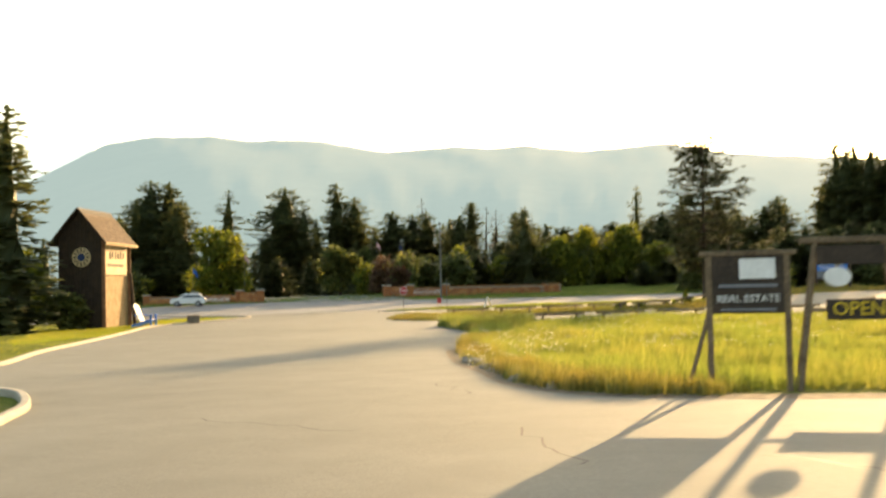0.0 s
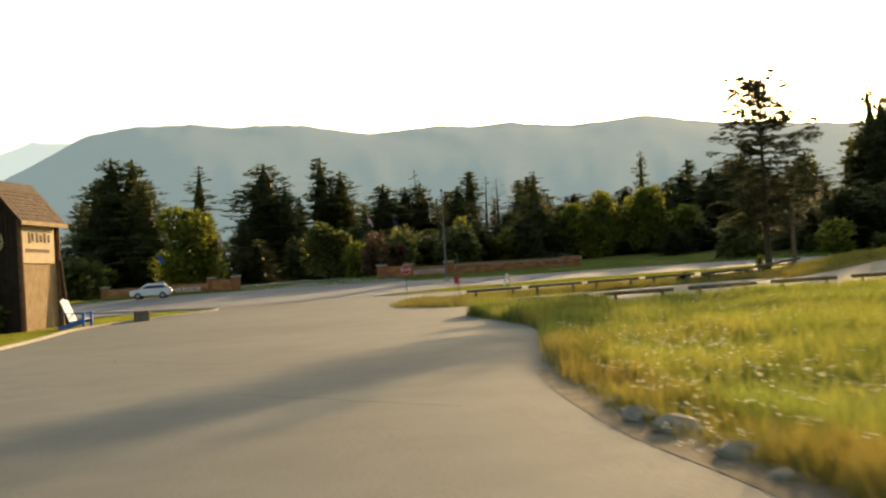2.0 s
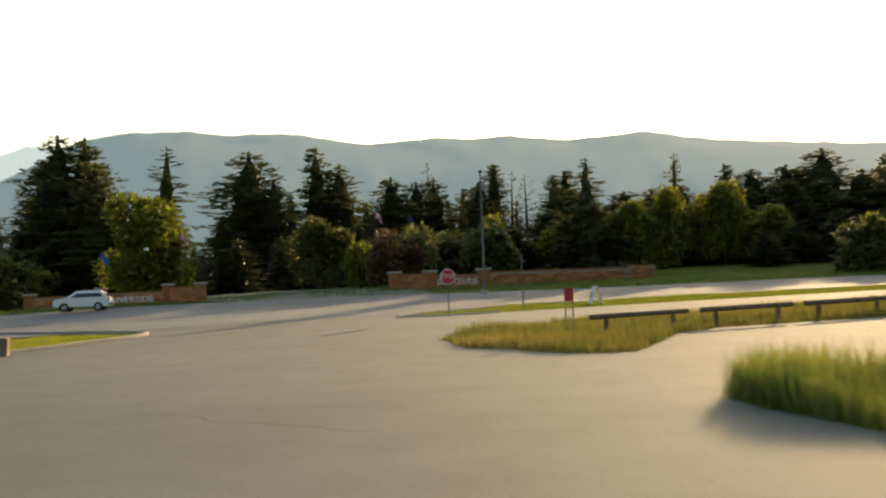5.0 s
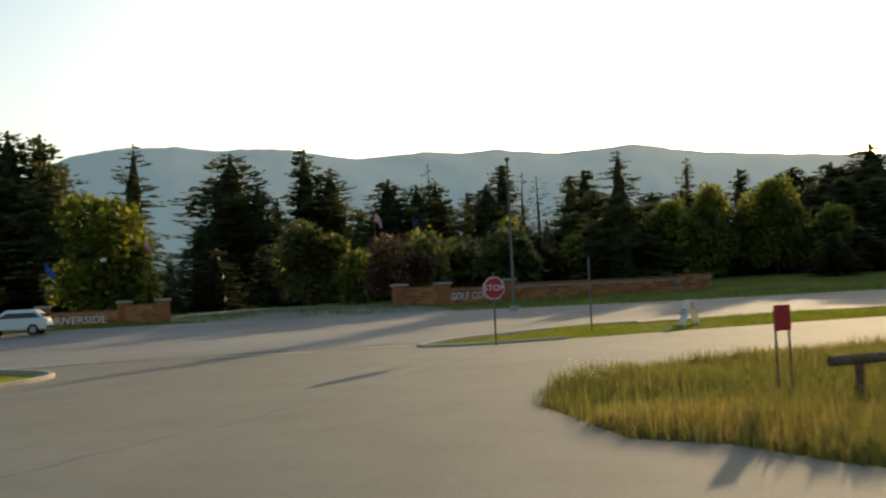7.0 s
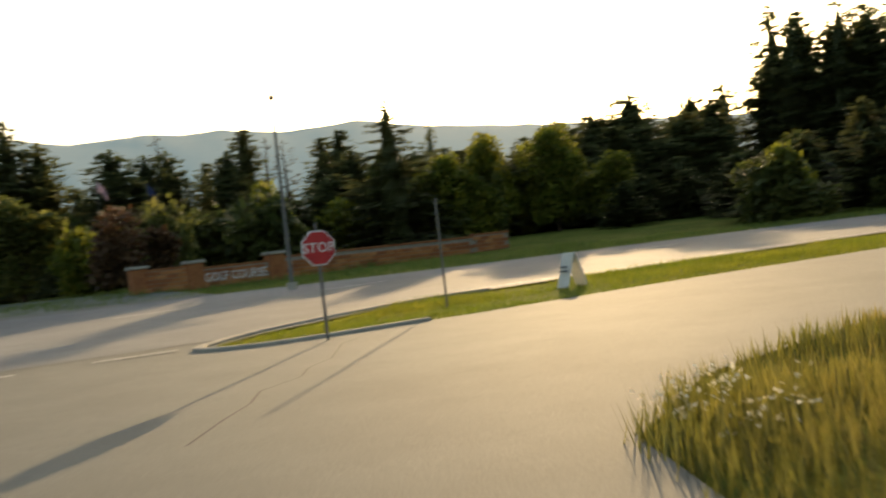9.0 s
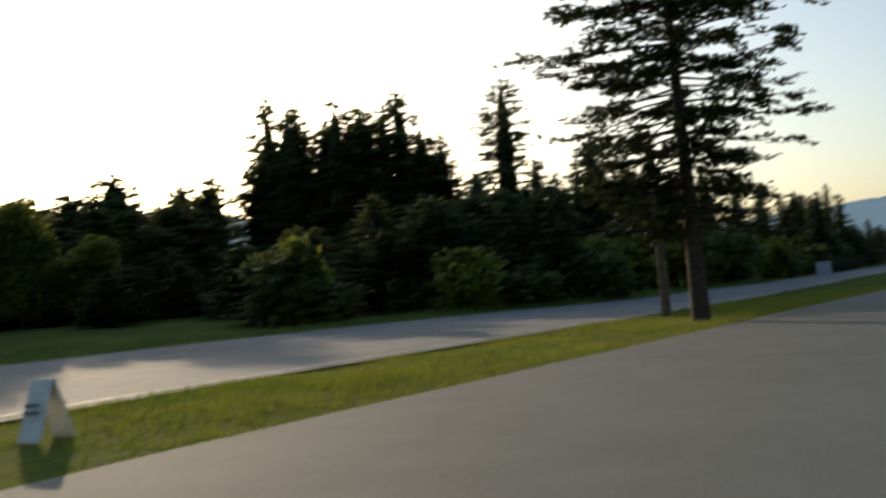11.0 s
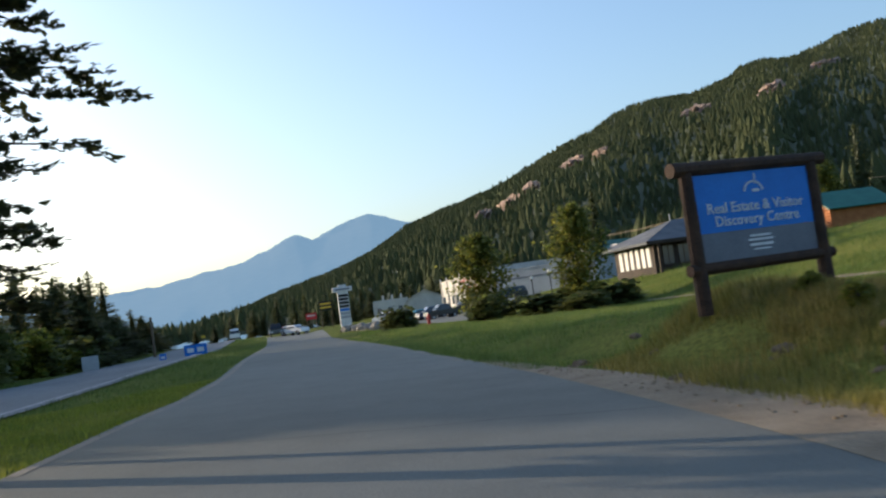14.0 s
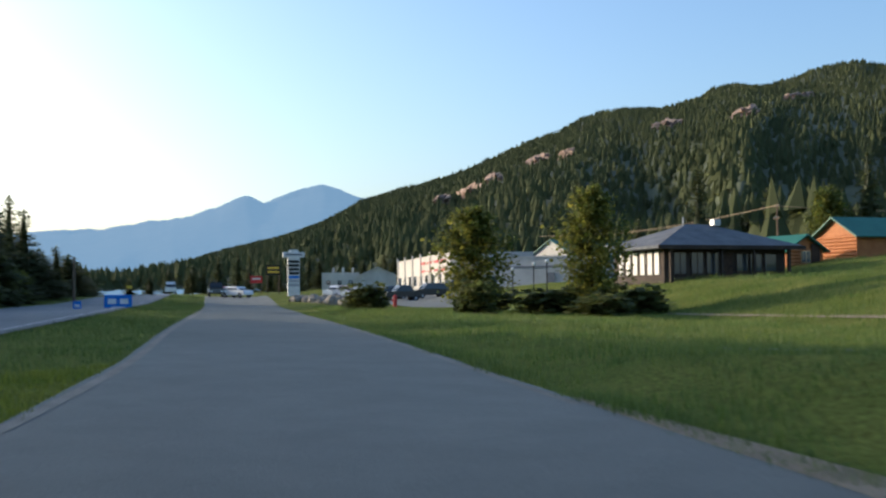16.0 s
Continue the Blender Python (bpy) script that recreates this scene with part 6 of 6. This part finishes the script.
def utility_pole(x, y, top, rz, arms=1):
    g = terrain(x, y)
    s = thing("utility_pole", "weathered wooden utility pole", "pole", (x, y, g), rz)
    part("pole", tube(bmesh.new(), (0, 0, -0.3), (0, 0, top - g), 0.15, 0.11, 9), M_LOG, s)
    for k in range(arms):
        arm = part("crossarm", box(bmesh.new(), 0, 0.12, top - g - 0.5 - k * 1.6, 2.2, 0.1, 0.12), M_LOG, s)
        for px in (-0.95, 0, 0.95):
            part("insulator", tube(bmesh.new(), (px, 0.12, top - g - 0.44 - k * 1.6), (px, 0.12, top - g - 0.24 - k * 1.6), 0.05, 0.04, 7), M_STEEL, arm)


utility_pole(163.1, 49.3, 14.2, 10, 2)
utility_pole(106.8, 123.2, 5.9, 0, 0)
utility_pole(19.2, 88.6, 6.2, 0, 0)
for dx, dz, ex, ey, ez in ((-0.95, -0.3, 190, 82, 11.5), (0.95, -0.3, 192, 80, 11.5), (0, -1.9, 191, 81, 10.2), (0.95, -0.3, 150, 15, 13)):
    bm = bmesh.new()
    a, b = Vector((163.1 + dx, 49.3, 14.2 + dz)), Vector((ex, ey, ez))
    pts = [a.lerp(b, i / 10) - Vector((0, 0, 1.1 * math.sin(math.pi * i / 10))) for i in range(11)]
    for u, v in zip(pts, pts[1:]):
        tube(bm, u, v, 0.03, 0.03, 5, caps=False)
    # Low sun on the outer cables is painted as pale colour; middle stays dark.
    solo("power_cable", bm, M_PALE if dx else M_DARK, "sagging power cable, low sun painted pale on the outer ones", "cable", "power cables")


def lamp_post(x, y):
    s = thing("globe_lamp", "short dark lamp post with a white globe", "lamp", (x, y, terrain(x, y)), 0, "globe lamps by the car park")
    part("post", tube(bmesh.new(), (0, 0, -0.2), (0, 0, 2.5), 0.06, 0.045, 8), M_DARK, s)
    part("collar", tube(bmesh.new(), (0, 0, 2.45), (0, 0, 2.56), 0.1, 0.08, 10), M_DARK, s)
    bm = bmesh.new()
    bmesh.ops.create_icosphere(bm, subdivisions=2, radius=0.19, matrix=pose(0, 0, 2.72))
    part("globe", bm, M_WHITE, s, smooth=True)


for x, y in ((111.3, 83.8), (111.4, 81.9), (111.4, 80.7)):
    lamp_post(x, y)


# ---------------------------------------------------------------- buildings
def window(parent, x, y, z, w, h, rz, frame_mat, mullions=1):
    f = part("window", box(bmesh.new(), x, y, z, w, 0.1, h, (0, 0, rz)), frame_mat, parent, "window frame")
    c, s = math.cos(radians(rz)), math.sin(radians(rz))
    k = mullions + 1
    for i in range(k):
        o = (-w / 2) + w * (i + 0.5) / k
        part("pane", box(bmesh.new(), x + o * c + s * 0.04, y + o * s - c * 0.04, z, w / k - 0.1, 0.06, h - 0.14, (0, 0, rz)), M_GLASS, f, "glass pane")
    return f


def hip_roof(bm, w, d, rise, over, z, ridge_len=0.0):
    a, b = w / 2 + over, d / 2 + over
    base = [bm.verts.new(p) for p in ((-a, -b, z), (a, -b, z), (a, b, z), (-a, b, z))]
    low = [bm.verts.new((v.co.x, v.co.y, z - 0.22)) for v in base]
    r0, r1 = bm.verts.new((-ridge_len / 2, 0, z + rise)), bm.verts.new((ridge_len / 2, 0, z + rise))
    bm.faces.new((base[0], base[1], r1, r0))
    bm.faces.new((base[2], base[3], r0, r1))
    bm.faces.new((base[1], base[2], r1))
    bm.faces.new((base[3], base[0], r0))
    for i in range(4):
        bm.faces.new((low[i], low[(i + 1) % 4], base[(i + 1) % 4], base[i]))
    bm.faces.new(low[::-1])
    bmesh.ops.recalc_face_normals(bm, faces=bm.faces[:])
    return bm


def visitor_centre():
    x, y = 100.6, 68.8
    b = thing("visitor_centre", "single-storey brown building with a broad grey hip roof", "building", (x, y, terrain(x, y) - 0.2), -65.7)
    b.scale = (0.87, 0.87, 1.0)
    part("wall", box(bmesh.new(), 0, 0, 1.35, 12.2, 9.0, 2.9), M_BROWN, b)
    part("roof", hip_roof(bmesh.new(), 12.2, 9.0, 1.9, 1.2, 2.75, 2.4), M_ROOF, b, "grey hip roof")
    part("fascia", box(bmesh.new(), 0, -5.75, 2.62, 14.7, 0.08, 0.3), M_BROWN, b)
    for px in (-4.6, -2.9, -1.4):
        window(b, px, -4.53, 1.45, 1.2, 1.7, 0, M_BROWN, 1)
    for px in (1.6, 3.0, 4.5):
        window(b, px, -4.53, 1.5, 1.2, 1.4, 0, M_BROWN, 0)
    part("door", box(bmesh.new(), 0.1, -4.55, 1.1, 1.0, 0.1, 2.1), M_DLOG, b)
    for py in (-3.4, -2.2, -0.9, 0.4, 1.7, 3.0):
        part("white_panel", box(bmesh.new(), -6.13, py, 1.5, 0.1, 0.75, 1.75), M_WHITE, b, "white shuttered window")
    for px in (-5.9, -0.9, 2.3, 5.9):
        part("column", box(bmesh.new(), px, -5.3, 1.3, 0.25, 0.25, 2.6), M_BROWN, b)
    part("roof_vent", box(bmesh.new(), 1.3, -1.0, 4.75, 0.7, 0.7, 0.5, bevel=0.03), M_STEEL, b)
    part("roof_vent", tube(bmesh.new(), (-1.6, -0.3, 4.5), (-1.6, -0.3, 5.2), 0.08, 0.08, 8), M_STEEL, b)


visitor_centre()


def cabin(x, y, rz, w, d, h, rise, label):
    b = thing("log_cabin", label, "cabin", (x, y, terrain(x, y) - 0.2), rz, "log cabins")
    walls = prism(bmesh.new(), [(-w / 2, 0), (w / 2, 0), (w / 2, h), (0, h + rise), (-w / 2, h)], -d / 2, d / 2, pose(0, 0, 0, 90, 0, 0))
    part("wall", walls, M_ORANGE, b)
    for k in range(int(h / 0.3)):
        for sy in (-1, 1):
            part("log", tube(bmesh.new(), (-w / 2 - 0.15, sy * d / 2, 0.2 + k * 0.3), (w / 2 + 0.15, sy * d / 2, 0.2 + k * 0.3), 0.15, 0.15, 7), M_ORANGE, b)
    part("roof", gable(bmesh.new(), w, d + 1.0, rise, 0.6, 0.12, h), M_GROOF, b, "green metal roof")
    window(b, 0, -d / 2 - 0.16, h * 0.55, 1.0, 1.0, 0, M_PALE, 1)
    part("door", box(bmesh.new(), w * 0.3, -d / 2 - 0.15, 1.0, 0.9, 0.1, 2.0), M_DLOG, b)


cabin(111.5, 52.6, 22, 5.4, 6.4, 2.2, 1.5, "orange log cabin with a green metal roof on the bank")
cabin(109.0, 60.0, -60, 3.6, 4.0, 1.6, 1.1, "small orange log cabin with a green roof on the bank")


def shed(name, label, x, y, rz, w, d, h, material, roof=None, rise=0.0):
    b = thing(name, label, "building", (x, y, terrain(x, y) - 0.3), rz)
    if rise:
        part("wall", prism(bmesh.new(), [(-w / 2, 0), (w / 2, 0), (w / 2, h), (0, h + rise), (-w / 2, h)], -d / 2, d / 2, pose(0, 0, 0, 90, 0, 0)), material, b)
        part("roof", gable(bmesh.new(), w, d + 0.8, rise, 0.4, 0.12, h), roof, b)
    else:
        part("wall", box(bmesh.new(), 0, 0, h / 2, w, d, h), material, b)
        part("parapet", box(bmesh.new(), 0, 0, h + 0.1, w + 0.15, d + 0.15, 0.25), material, b)
    return b


b = shed("pale_grey_store", "long pale grey flat-roofed store behind young trees", 162.6, 83.2, -115, 17.4, 10, 7.2 - terrain(162.6, 83.2), M_PALEGREY)
part("cladding_band", box(bmesh.new(), 0, -5.03, 3.2, 17.3, 0.06, 0.25), M_GREY, b)
part("door", box(bmesh.new(), 5.5, -5.04, 1.3, 1.2, 0.08, 2.2), M_GREY, b)
b = shed("white_store", "long white two-storey store with red signs in low sun", 188.5, 95.7, -162.5, 47.7, 12, 8.2 - terrain(188.5, 95.7), M_CREAM)
for k in range(9):
    window(b, -21 + k * 5.2, -6.05, 1.9, 2.4, 1.8, 0, M_WHITE, 1)
for k in range(4):
    part("red_sign_board", box(bmesh.new(), 2 + k * 5.4, -6.06, 4.7, 3.4, 0.1, 0.4), M_RED, b)
    part("red_sign_board", box(bmesh.new(), 2 + k * 5.4, -6.06, 3.4, 3.0, 0.1, 0.3), M_RED, b)
for k in range(7):
    part("pilaster", box(bmesh.new(), -23.5 + k * 7.8, -6.1, 3.2, 0.5, 0.2, 6.2), M_CREAM, b)
part("stair", prism(bmesh.new(), [(-24.2, 0), (-28.5, 0), (-24.2, 5)], -0.6, 0.6, pose(0, -3, 0, 90, 0, 0)), M_CREAM, b, "outside stair")
b = shed("white_house", "white gabled house with a lower wing and chimneys", 243.3, 118.1, -80, 8, 11, 6.4 - terrain(243.3, 118.1), M_CREAM, M_CREAM, 1.8)
part("wing", box(bmesh.new(), -8, 0, 1.9, 8, 9, 3.8), M_CREAM, b)
for k in range(3):
    part("chimney", box(bmesh.new(), -9.6 + k * 2.1, -2, 3.4, 0.5, 0.5, 3.0), M_CREAM, b)
    window(b, -10.6 + k * 2.4, -4.55, 1.6, 1.0, 1.2, 0, M_WHITE, 1)
b = shed("green_roof_lodge", "lodge with a teal green roof and small dormers", 184, 74, 40, 14, 16, 7.2 - terrain(184, 74), M_CREAM, M_GROOF, 3.4)
for k in range(4):
    part("dormer", prism(bmesh.new(), [(-0.7, 0), (0.7, 0), (0, 1.5)], -0.8, 0.8, pose(-5.2, -5.5 + k * 3.4, 8.2 - terrain(184, 74), 90, 0, 90)), M_CREAM, b, "small pale dormer")
b = shed("dark_roof_house", "low house with a grey roof among trees", 46, 152, -20, 9, 16, 3.0, M_BROWN, M_ROOF, 2.6)
window(b, -2, -8.05, 1.5, 1.4, 1.2, 0, M_WHITE, 1)
solo("car_park", draped([xy(*p) for p in ((96, -17), (170, -19), (215, -24), (215, -36), (160, -34), (128, -30), (100, -24))], 0.06, 6.0), M_ASPHALT, "asphalt car park before the white buildings", "car park", kind="structure")
